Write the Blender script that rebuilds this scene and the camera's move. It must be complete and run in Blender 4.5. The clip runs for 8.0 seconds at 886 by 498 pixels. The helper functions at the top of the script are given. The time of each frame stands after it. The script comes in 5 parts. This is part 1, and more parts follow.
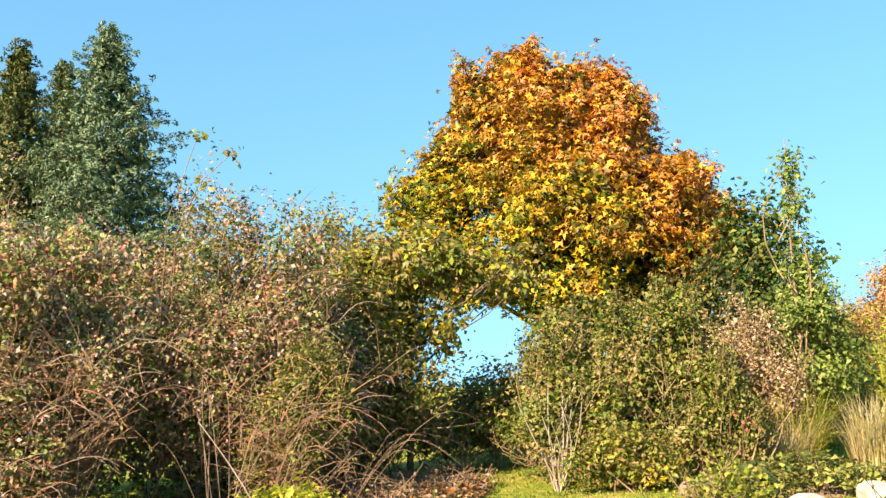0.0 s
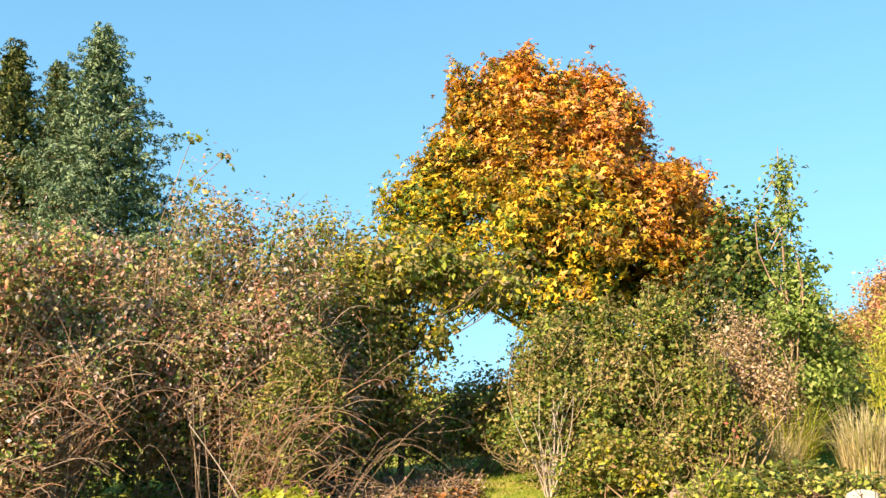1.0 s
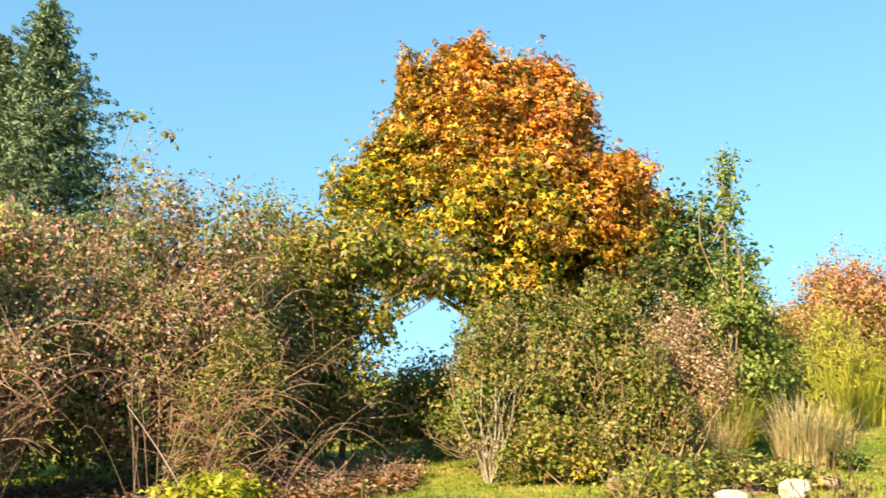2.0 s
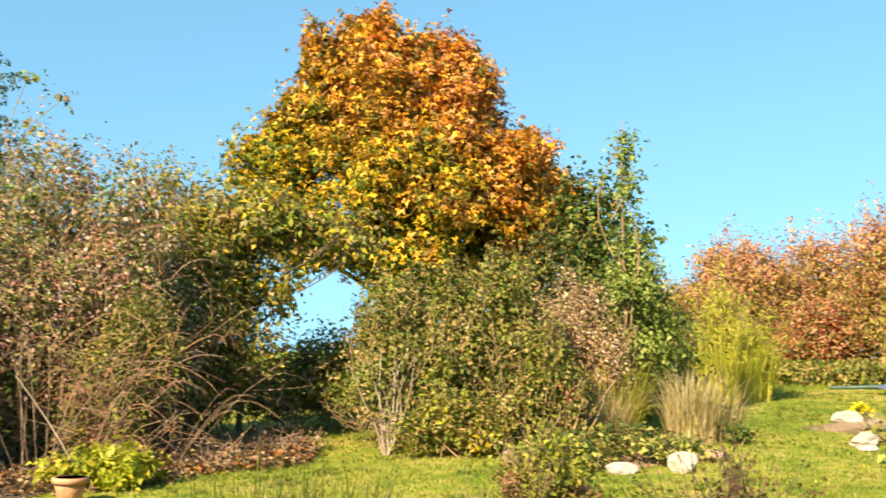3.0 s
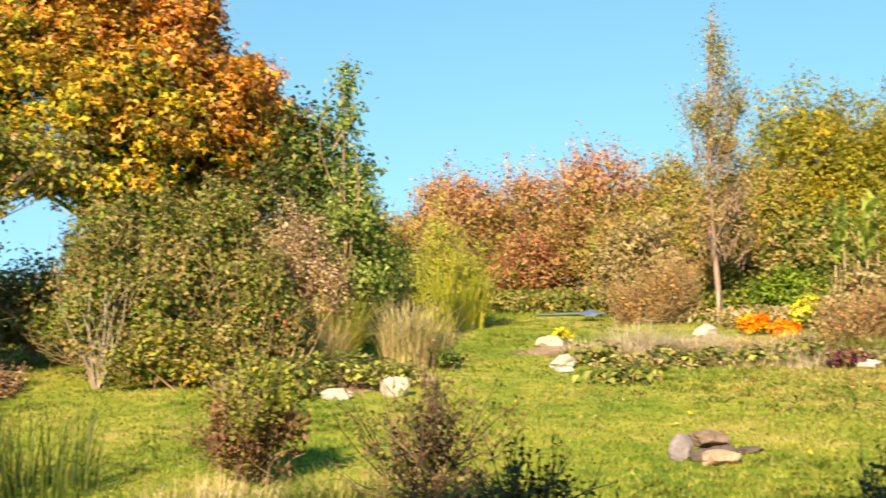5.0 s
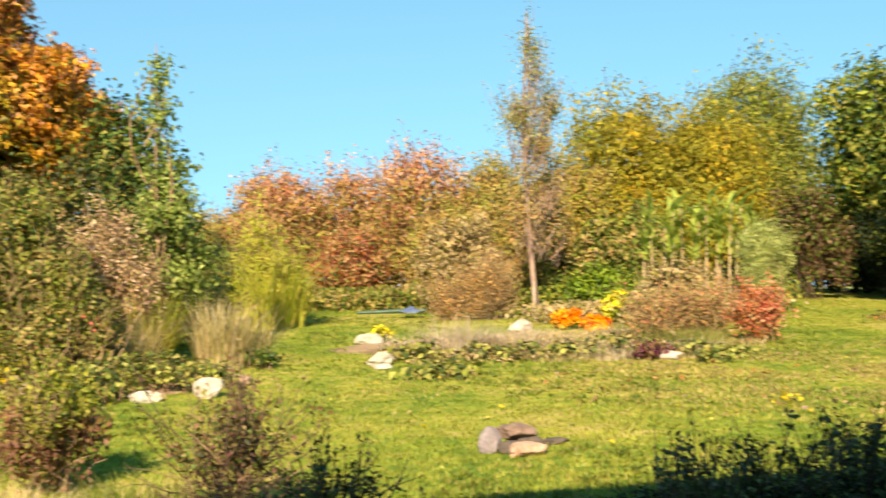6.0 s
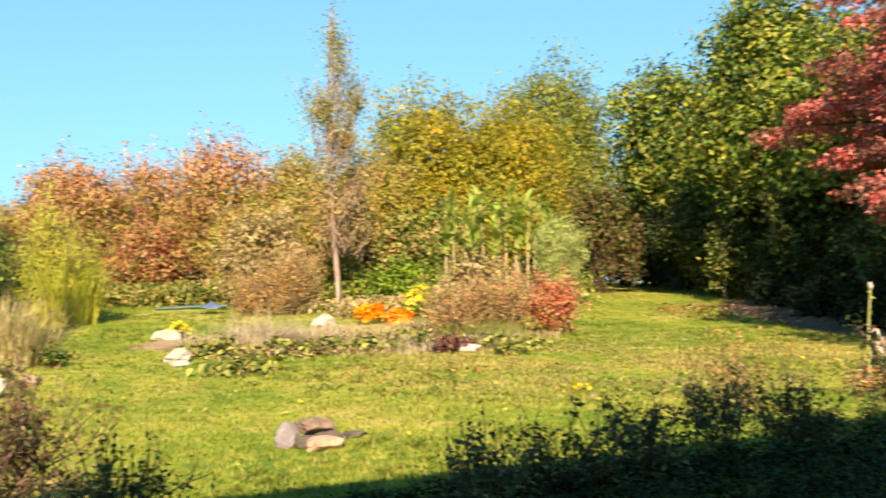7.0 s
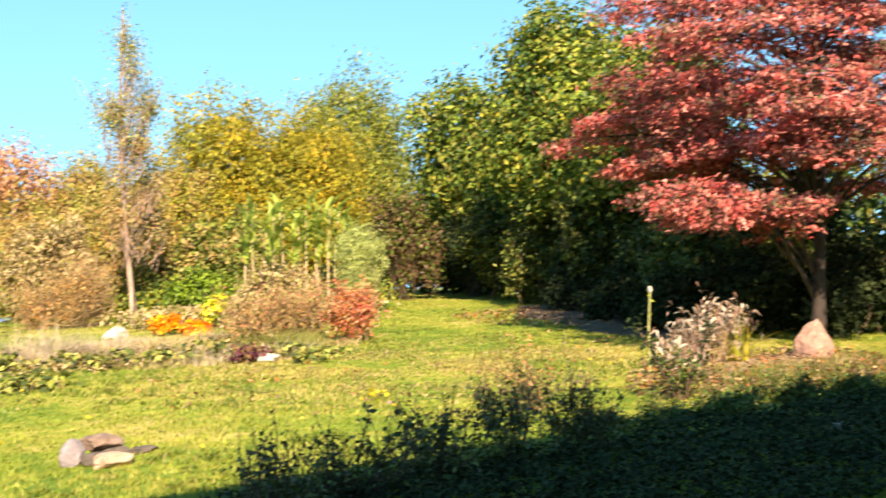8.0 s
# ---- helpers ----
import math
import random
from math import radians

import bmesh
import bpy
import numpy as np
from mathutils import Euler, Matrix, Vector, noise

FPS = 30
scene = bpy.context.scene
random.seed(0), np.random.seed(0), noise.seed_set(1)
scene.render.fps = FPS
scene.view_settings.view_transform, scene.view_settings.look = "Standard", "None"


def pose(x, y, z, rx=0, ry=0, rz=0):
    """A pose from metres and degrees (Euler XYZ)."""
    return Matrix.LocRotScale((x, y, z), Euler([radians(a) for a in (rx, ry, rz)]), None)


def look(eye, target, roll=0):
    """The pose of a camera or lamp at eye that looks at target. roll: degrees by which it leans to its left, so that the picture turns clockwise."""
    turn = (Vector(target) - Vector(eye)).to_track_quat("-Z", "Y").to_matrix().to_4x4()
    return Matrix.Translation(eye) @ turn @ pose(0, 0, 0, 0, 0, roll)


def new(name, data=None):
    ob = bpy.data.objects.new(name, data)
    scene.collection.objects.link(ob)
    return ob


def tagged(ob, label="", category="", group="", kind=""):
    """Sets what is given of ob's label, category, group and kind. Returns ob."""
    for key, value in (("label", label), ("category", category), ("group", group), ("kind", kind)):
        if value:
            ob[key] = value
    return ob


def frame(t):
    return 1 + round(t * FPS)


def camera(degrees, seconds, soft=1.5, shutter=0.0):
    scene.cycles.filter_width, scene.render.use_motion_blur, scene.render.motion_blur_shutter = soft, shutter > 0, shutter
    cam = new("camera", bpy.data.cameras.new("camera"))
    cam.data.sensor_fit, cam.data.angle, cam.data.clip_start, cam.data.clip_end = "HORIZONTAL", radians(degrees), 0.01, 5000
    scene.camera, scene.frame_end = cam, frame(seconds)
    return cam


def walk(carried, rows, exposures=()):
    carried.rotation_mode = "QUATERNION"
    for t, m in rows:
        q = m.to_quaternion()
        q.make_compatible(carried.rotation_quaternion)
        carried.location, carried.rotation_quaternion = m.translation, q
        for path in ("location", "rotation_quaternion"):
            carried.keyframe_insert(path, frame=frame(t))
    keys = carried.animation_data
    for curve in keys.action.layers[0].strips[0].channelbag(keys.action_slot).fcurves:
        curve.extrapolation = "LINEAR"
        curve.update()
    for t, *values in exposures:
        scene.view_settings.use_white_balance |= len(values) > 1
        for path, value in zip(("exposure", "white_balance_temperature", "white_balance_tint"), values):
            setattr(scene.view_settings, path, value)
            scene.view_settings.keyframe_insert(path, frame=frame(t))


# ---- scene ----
# ---- camera and walk ----
cam = camera(44.45, 8.0, soft=1.45, shutter=0.5)
PATH = [
    (0, pose(-0.019, 0.431, 1.712, 97.29, 1.15, 0.15)),
    (0.5, pose(-0.015, 0.429, 1.708, 97.55, 1.02, 0.08)),
    (1, pose(-0.011, 0.424, 1.712, 97.54, 0.59, -0.26)),
    (2.5, pose(0.035, 0.430, 1.693, 96.15, -0.57, -5.51)),
    (3, pose(0.034, 0.428, 1.699, 95.48, -0.83, -8.36)),
    (3.5, pose(0.070, 0.415, 1.688, 94.98, -1.00, -11.48)),
    (4, pose(0.101, 0.405, 1.683, 93.71, -0.66, -14.65)),
    (4.5, pose(0.107, 0.391, 1.674, 92.93, -0.32, -18.49)),
    (4.7, pose(0.118, 0.387, 1.670, 92.41, -0.44, -20.18)),
    (5.8, pose(0.237, 0.321, 1.672, 92.09, -0.23, -29.53)),
    (6, pose(0.252, 0.329, 1.666, 92.02, -0.04, -31.74)),
    (6.5, pose(0.276, 0.306, 1.657, 91.77, -0.03, -37.09)),
    (7, pose(0.299, 0.278, 1.655, 91.78, 0.06, -41.90)),
    (7.5, pose(0.298, 0.235, 1.654, 91.66, 0.40, -47.36)),
    (8, pose(0.310, 0.188, 1.657, 92.12, 0.82, -52.22)),
]
walk(cam, PATH, exposures=[(0, 1.45, 7100, 18), (2.5, 1.40, 7500, 17), (4.5, 1.23, 7700, 14.5), (6.5, 1.25, 7700, 16), (7.2, 1.36, 7500, 17), (8, 1.62, 7300, 19)])

# ---- world, sun ----
SUN_FROM = 223.0   # compass angle that the sun stands at, clockwise from +y
SUN_UP = 34.0
world = bpy.data.worlds.new("world")
scene.world = world
world.use_nodes = True
wn = world.node_tree.nodes
sky = wn.new("ShaderNodeTexSky")
sky.sky_type = "NISHITA"
sky.sun_disc = False
sky.sun_elevation = radians(SUN_UP)
sky.sun_rotation = radians(SUN_FROM)
sky.air_density, sky.dust_density, sky.ozone_density = 1.0, 0.0, 0.6
wn["Background"].inputs["Strength"].default_value = 0.135
clear = wn.new("ShaderNodeHueSaturation")   # a deep, clear autumn sky
clear.inputs["Hue"].default_value, clear.inputs["Saturation"].default_value = 0.477, 1.26
coords = wn.new("ShaderNodeTexCoord")       # keeps the pale band of haze below the horizon
lift = wn.new("ShaderNodeVectorMath")
lift.operation = "MULTIPLY_ADD"
lift.inputs[1].default_value, lift.inputs[2].default_value = (1, 1, 0.7), (0, 0, 0.3)
world.node_tree.links.new(coords.outputs["Generated"], lift.inputs[0])
world.node_tree.links.new(lift.outputs[0], sky.inputs["Vector"])
world.node_tree.links.new(sky.outputs[0], clear.inputs["Color"])
world.node_tree.links.new(clear.outputs[0], wn["Background"].inputs["Color"])
sun_data = bpy.data.lights.new("sun", "SUN")
sun_data.energy, sun_data.angle, sun_data.color = 5.0, radians(0.53), (1.0, 0.85, 0.62)
sun = new("sun", sun_data)
sa, se = radians(SUN_FROM), radians(SUN_UP)
sun.matrix_world = look((math.sin(sa) * math.cos(se) * 60, math.cos(sa) * math.cos(se) * 60, math.sin(se) * 60), (0, 0, 0))


# ---- materials ----
def base_mat(name):
    m = bpy.data.materials.new(name)
    m.use_nodes = True
    return m, m.node_tree.nodes, m.node_tree.links


def ramp(nodes, cols, constant=False):
    r = nodes.new("ShaderNodeValToRGB")
    e = r.color_ramp.elements
    while len(e) < len(cols):
        e.new(0.5)
    for i, c in enumerate(cols):
        e[i].position = i / len(cols) if constant else i / max(1, len(cols) - 1)
        e[i].color = (*c, 1)
    if constant:
        r.color_ramp.interpolation = "CONSTANT"
    return r


def leaf_mat(name, cols, other=None, patch=1.2, cut=0.5, slope=None, through_light=0.35, rough=0.5, soft_cut=0.12):
    """Leaves: a colour for each leaf out of cols; where other is given, patches (noise, or a slope over the crown) take their colours from it."""
    m, n, l = base_mat(name)
    bsdf = n["Principled BSDF"]
    geo = n.new("ShaderNodeNewGeometry")
    a = ramp(n, cols, True)
    l.new(geo.outputs["Random Per Island"], a.inputs[0])
    colour = a.outputs[0]
    tex = n.new("ShaderNodeTexCoord")
    if other:
        b = ramp(n, other, True)
        l.new(geo.outputs["Random Per Island"], b.inputs[0])
        noise_tex = n.new("ShaderNodeTexNoise")
        noise_tex.inputs["Scale"].default_value = patch
        noise_tex.inputs["Detail"].default_value = 5
        l.new(tex.outputs["Object"], noise_tex.inputs["Vector"])
        value = noise_tex.outputs[0]
        if slope:
            dot = n.new("ShaderNodeVectorMath")
            dot.operation = "DOT_PRODUCT"
            dot.inputs[1].default_value = slope[:3]
            l.new(tex.outputs["Object"], dot.inputs[0])
            add = n.new("ShaderNodeMath")
            add.inputs[1].default_value = slope[3]
            l.new(dot.outputs["Value"], add.inputs[0])
            mul = n.new("ShaderNodeMath")
            mul.operation = "MULTIPLY_ADD"
            mul.inputs[1].default_value = 1.6
            l.new(value, mul.inputs[0])
            l.new(add.outputs[0], mul.inputs[2])
            sub = n.new("ShaderNodeMath")
            sub.inputs[1].default_value = -0.3
            l.new(mul.outputs[0], sub.inputs[0])
            value = sub.outputs[0]
        edge = n.new("ShaderNodeMapRange")
        edge.inputs["From Min"].default_value, edge.inputs["From Max"].default_value = cut - soft_cut, cut + soft_cut
        l.new(value, edge.inputs["Value"])
        mix = n.new("ShaderNodeMix")
        mix.data_type = "RGBA"
        l.new(edge.outputs[0], mix.inputs[0])
        l.new(a.outputs[0], mix.inputs[6])
        l.new(b.outputs[0], mix.inputs[7])
        colour = mix.outputs[2]
    # mottled blade
    spots = n.new("ShaderNodeTexNoise")
    spots.inputs["Scale"].default_value = 40
    l.new(tex.outputs["Object"], spots.inputs["Vector"])
    vary = n.new("ShaderNodeHueSaturation")
    bright = n.new("ShaderNodeMapRange")
    bright.inputs["To Min"].default_value, bright.inputs["To Max"].default_value = 0.6, 1.4
    l.new(spots.outputs[0], bright.inputs["Value"])
    tone = n.new("ShaderNodeTexNoise")
    tone.inputs["Scale"].default_value, tone.inputs["Detail"].default_value = 2.6, 3
    l.new(tex.outputs["Object"], tone.inputs["Vector"])
    tone_range = n.new("ShaderNodeMapRange")
    tone_range.inputs["From Min"].default_value, tone_range.inputs["From Max"].default_value = 0.3, 0.7
    tone_range.inputs["To Min"].default_value, tone_range.inputs["To Max"].default_value = 0.7, 1.3
    l.new(tone.outputs[0], tone_range.inputs["Value"])
    both_tones = n.new("ShaderNodeMath")
    both_tones.operation = "MULTIPLY"
    l.new(bright.outputs[0], both_tones.inputs[0])
    l.new(tone_range.outputs[0], both_tones.inputs[1])
    l.new(both_tones.outputs[0], vary.inputs["Value"])
    l.new(colour, vary.inputs["Color"])
    l.new(vary.outputs[0], bsdf.inputs["Base Color"])
    bsdf.inputs["Roughness"].default_value = rough
    bsdf.inputs["Specular IOR Level"].default_value = 0.25
    back = n.new("ShaderNodeBsdfTranslucent")
    l.new(vary.outputs[0], back.inputs["Color"])
    both = n.new("ShaderNodeMixShader")
    both.inputs[0].default_value = through_light
    l.new(bsdf.outputs[0], both.inputs[1])
    l.new(back.outputs[0], both.inputs[2])
    l.new(both.outputs[0], n["Material Output"].inputs["Surface"])
    return m


def rough_mat(name, cols, scale=6.0, bump=0.4, rough=0.85, fine=60.0, stretch=(1, 1, 1)):
    """Bark, stone, soil, wood: two scales of mottling and a fine relief."""
    m, n, l = base_mat(name)
    bsdf = n["Principled BSDF"]
    tex = n.new("ShaderNodeTexCoord")
    mp = n.new("ShaderNodeMapping")
    mp.inputs["Scale"].default_value = stretch
    l.new(tex.outputs["Object"], mp.inputs[0])
    big = n.new("ShaderNodeTexNoise")
    big.inputs["Scale"].default_value, big.inputs["Detail"].default_value = scale, 6
    l.new(mp.outputs[0], big.inputs["Vector"])
    r = ramp(n, cols)
    stretch_v = n.new("ShaderNodeMapRange")
    stretch_v.inputs["From Min"].default_value, stretch_v.inputs["From Max"].default_value = 0.3, 0.7
    l.new(big.outputs[0], stretch_v.inputs["Value"])
    l.new(stretch_v.outputs[0], r.inputs[0])
    small = n.new("ShaderNodeTexNoise")
    small.inputs["Scale"].default_value = fine
    l.new(mp.outputs[0], small.inputs["Vector"])
    hs = n.new("ShaderNodeHueSaturation")
    vr = n.new("ShaderNodeMapRange")
    vr.inputs["To Min"].default_value, vr.inputs["To Max"].default_value = 0.6, 1.4
    l.new(small.outputs[0], vr.inputs["Value"])
    l.new(vr.outputs[0], hs.inputs["Value"])
    l.new(r.outputs[0], hs.inputs["Color"])
    l.new(hs.outputs[0], bsdf.inputs["Base Color"])
    bsdf.inputs["Roughness"].default_value = rough
    bp = n.new("ShaderNodeBump")
    bp.inputs["Strength"].default_value, bp.inputs["Distance"].default_value = bump, 0.02
    l.new(small.outputs[0], bp.inputs["Height"])
    l.new(bp.outputs[0], bsdf.inputs["Normal"])
    return m


GREEN = (0.10, 0.16, 0.025)
DEEP = (0.035, 0.075, 0.015)
LIME = (0.29, 0.34, 0.035)
YELLOW = (0.70, 0.50, 0.03)
ORANGE = (0.78, 0.30, 0.025)
RUST = (0.44, 0.15, 0.035)
TAN = (0.52, 0.38, 0.18)
OLIVE = (0.21, 0.20, 0.04)
BROWN = (0.20, 0.11, 0.045)

bark = rough_mat("bark", [(0.06, 0.045, 0.03), (0.16, 0.12, 0.08)], 8, stretch=(1, 1, 0.25))
birch_bark = rough_mat("birch_bark", [(0.17, 0.11, 0.08), (0.38, 0.27, 0.21)], 5, stretch=(1, 1, 0.4))
pale_bark = rough_mat("pale_bark", [(0.26, 0.19, 0.13), (0.55, 0.47, 0.38)], 5, stretch=(1, 1, 0.4))
twig_brown = rough_mat("twig_brown", [(0.16, 0.09, 0.05), (0.42, 0.28, 0.17)], 3)
twig_rose = rough_mat("twig_rose", [(0.10, 0.065, 0.045), (0.46, 0.32, 0.215)], 3)
twig_tan = rough_mat("twig_tan", [(0.17, 0.11, 0.055), (0.42, 0.30, 0.15)], 3)
cane_red = rough_mat("cane_red", [(0.18, 0.08, 0.045), (0.50, 0.26, 0.14)], 3)
twig_dark = rough_mat("twig_dark", [(0.05, 0.03, 0.02), (0.14, 0.09, 0.05)], 3)
stone_pale = rough_mat("stone_pale", [(0.30, 0.26, 0.20), (0.62, 0.57, 0.49)], 5, fine=45)
stone_pink = rough_mat("stone_pink", [(0.24, 0.15, 0.11), (0.44, 0.31, 0.23)], 6, fine=40)
stone_grey = rough_mat("stone_grey", [(0.14, 0.12, 0.13), (0.28, 0.245, 0.26)], 6, fine=40)
stone_dark = rough_mat("stone_dark", [(0.05, 0.04, 0.035), (0.14, 0.11, 0.09)], 7, fine=45)
stone_brown = rough_mat("stone_brown", [(0.10, 0.068, 0.05), (0.34, 0.23, 0.17)], 7, fine=45)
soil_mat = rough_mat("soil", [(0.10, 0.06, 0.035), (0.24, 0.16, 0.09), (0.34, 0.25, 0.14)], 3, fine=30, rough=0.95)
# soil colour darkened to hold the shade under trees and shrubs
shade_soil = rough_mat("shade_soil", [(0.035, 0.024, 0.016), (0.075, 0.05, 0.032), (0.12, 0.08, 0.05)], 3, fine=30, rough=0.95)
straw_mat = rough_mat("straw", [(0.30, 0.21, 0.11), (0.58, 0.46, 0.28)], 4, rough=0.9)


def lawn_material():
    m, n, l = base_mat("lawn")
    bsdf = n["Principled BSDF"]
    tex = n.new("ShaderNodeTexCoord")
    big = n.new("ShaderNodeTexNoise")
    big.inputs["Scale"].default_value, big.inputs["Detail"].default_value = 0.55, 5
    l.new(tex.outputs["Object"], big.inputs["Vector"])
    mid = n.new("ShaderNodeTexNoise")
    mid.inputs["Scale"].default_value, mid.inputs["Detail"].default_value = 5, 6
    l.new(tex.outputs["Object"], mid.inputs["Vector"])
    add = n.new("ShaderNodeMath")
    add.operation = "MULTIPLY_ADD"
    add.inputs[1].default_value = 0.45
    l.new(mid.outputs[0], add.inputs[0])
    half = n.new("ShaderNodeMath")
    half.operation = "MULTIPLY"
    half.inputs[1].default_value = 0.6
    l.new(big.outputs[0], half.inputs[0])
    l.new(half.outputs[0], add.inputs[2])
    r = ramp(n, [(0.10, 0.18, 0.02), (0.20, 0.265, 0.03), (0.33, 0.33, 0.05), (0.46, 0.38, 0.12)])
    mr = n.new("ShaderNodeMapRange")
    mr.inputs["From Min"].default_value, mr.inputs["From Max"].default_value = 0.40, 0.66
    l.new(add.outputs[0], mr.inputs["Value"])
    l.new(mr.outputs[0], r.inputs[0])
    l.new(r.outputs[0], bsdf.inputs["Base Color"])
    bsdf.inputs["Roughness"].default_value = 0.9
    bsdf.inputs["Specular IOR Level"].default_value = 0.15
    fine = n.new("ShaderNodeTexNoise")
    fine.inputs["Scale"].default_value = 90
    l.new(tex.outputs["Object"], fine.inputs["Vector"])
    bp = n.new("ShaderNodeBump")
    bp.inputs["Strength"].default_value, bp.inputs["Distance"].default_value = 0.8, 0.04
    l.new(fine.outputs[0], bp.inputs["Height"])
    l.new(bp.outputs[0], bsdf.inputs["Normal"])
    return m


lawn_mat = lawn_material()
blade_mat = leaf_mat("grass_blades", [(0.14, 0.22, 0.02), (0.17, 0.25, 0.025), (0.20, 0.275, 0.03), (0.23, 0.29, 0.035)], [(0.27, 0.30, 0.04), (0.31, 0.33, 0.05), (0.35, 0.34, 0.065), (0.40, 0.36, 0.09)], patch=0.7, cut=0.5, soft_cut=0.14, through_light=0.42)


# ---- mesh helpers ----
def mesh_from(name, verts, faces, smooth=False):
    me = bpy.data.meshes.new(name)
    m, k = faces.shape
    me.vertices.add(len(verts))
    me.vertices.foreach_set("co", verts.astype(np.float32).ravel())
    me.loops.add(m * k)
    me.loops.foreach_set("vertex_index", faces.astype(np.int32).ravel())
    me.polygons.add(m)
    me.polygons.foreach_set("loop_start", np.arange(0, m * k, k, dtype=np.int32))
    me.update(calc_edges=True)
    if smooth:
        me.polygons.foreach_set("use_smooth", np.ones(m, dtype=bool))
    return me


def part(name, shape, mat, parent, label="", smooth=False, kind=""):
    """One mesh object out of (verts, faces), under its thing or part."""
    ob = new(name, mesh_from(name, shape[0], shape[1], smooth))
    ob.data.materials.append(mat)
    ob.parent = parent
    return tagged(ob, label, kind=kind)


def thing(name, x, y, label, category, group="", z=None, turn=0.0, kind=""):
    ob = new(name)
    ob.empty_display_size = 0.1
    ob.matrix_world = pose(x, y, ground_z(x, y) if z is None else z, 0, 0, turn)
    return tagged(ob, label, category, group, kind)


def joined(shapes):
    vs, fs, at = [], [], 0
    for v, f in shapes:
        vs.append(v)
        fs.append(f + at)
        at += len(v)
    return np.concatenate(vs), np.concatenate(fs)


def unit(v):
    return v / np.maximum(np.linalg.norm(v, axis=-1, keepdims=True), 1e-9)


def leaves(rng, centres, normals, sizes, width=0.62, shape="oval", droop=0.35, fold=0.12):
    """Folded leaf blades, one island each."""
    n = len(centres)
    nz = unit(normals)
    ly = unit(np.cross(nz, rng.normal(size=(n, 3))))
    ly = ly + np.array([0, 0, -droop])
    ly = unit(ly - nz * (ly * nz).sum(1, keepdims=True))
    lx = np.cross(ly, nz)
    if shape == "maple":
        local, faces = [], []
        for ang, length in ((-58, 0.75), (0, 1.0), (58, 0.75)):     # three pointed lobes
            ca, sn = math.cos(radians(ang)), math.sin(radians(ang))
            i = len(local)
            for px, py, pz in ((-0.24, 0.18, fold), (0, 1, -fold), (0.24, 0.18, fold)):
                px, py = px * length * 1.25, py * length
                local.append((px * ca + py * sn, -px * sn + py * ca, pz * length))
            faces.append((i, i + 2, i + 1))
        faces.append((0, 5, 8))
    elif shape == "long":
        w = width / 2
        local = [(0, 0, 0), (-w, 0.35, fold), (0, 0.45, 0), (w, 0.35, fold), (0, 1, -0.25)]
        faces = [(0, 3, 2), (0, 2, 1), (2, 3, 4), (2, 4, 1)]
    else:
        w = width / 2
        local = [(0, 0, 0), (-w, 0.42, fold), (0, 1, -fold), (w, 0.42, fold)]
        faces = [(0, 3, 2), (0, 2, 1)]
    local = np.array(local, float)
    faces = np.array(faces)
    k = len(local)
    s = sizes[:, None, None]
    v = centres[:, None, :] + s * (local[None, :, 0:1] * lx[:, None] + local[None, :, 1:2] * ly[:, None] + local[None, :, 2:3] * nz[:, None])
    f = faces[None] + (np.arange(n) * k)[:, None, None]
    return v.reshape(-1, 3), f.reshape(-1, 3)


def tube(points, radii, sides=5):
    p = np.array(points, float)
    m = len(p)
    t = unit(np.gradient(p, axis=0))
    ref = np.array([0.31, 0.95, 0.05])
    a = unit(np.cross(t, ref))
    b = np.cross(t, a)
    ang = np.arange(sides) * 2 * math.pi / sides
    ring = a[:, None] * np.cos(ang)[None, :, None] + b[:, None] * np.sin(ang)[None, :, None]
    v = (p[:, None] + ring * np.array(radii)[:, None, None]).reshape(-1, 3)
    f = []
    for i in range(m - 1):
        for j in range(sides):
            k = (j + 1) % sides
            f.append((i * sides + j, i * sides + k, (i + 1) * sides + k))
            f.append((i * sides + j, (i + 1) * sides + k, (i + 1) * sides + j))
    return v, np.array(f)


def limb_path(rng, a, b, steps=5, bend=0.12, sag=0.0):
    a, b = np.array(a, float), np.array(b, float)
    s = np.linspace(0, 1, steps)[:, None]
    off = rng.normal(size=3) * np.linalg.norm(b - a) * bend
    path = a + (b - a) * s + off * np.sin(s * math.pi) * np.array([1, 1, 0.4])
    path[:, 2] += sag * np.sin(s[:, 0] * math.pi)
    return path


def wavy(u, seed):
    """A smooth unevenness over directions, about -1 to 1."""
    k = np.array([[2.1, 1.3, 1.7], [-1.6, 2.7, 0.9], [3.9, -2.2, 3.1], [1.1, 4.3, -3.7]])
    ph = np.array([0.3, 1.9, 4.1, 2.6]) * (seed + 1)
    return (np.sin(u @ k.T + ph) * np.array([0.4, 0.3, 0.2, 0.2])).sum(1)


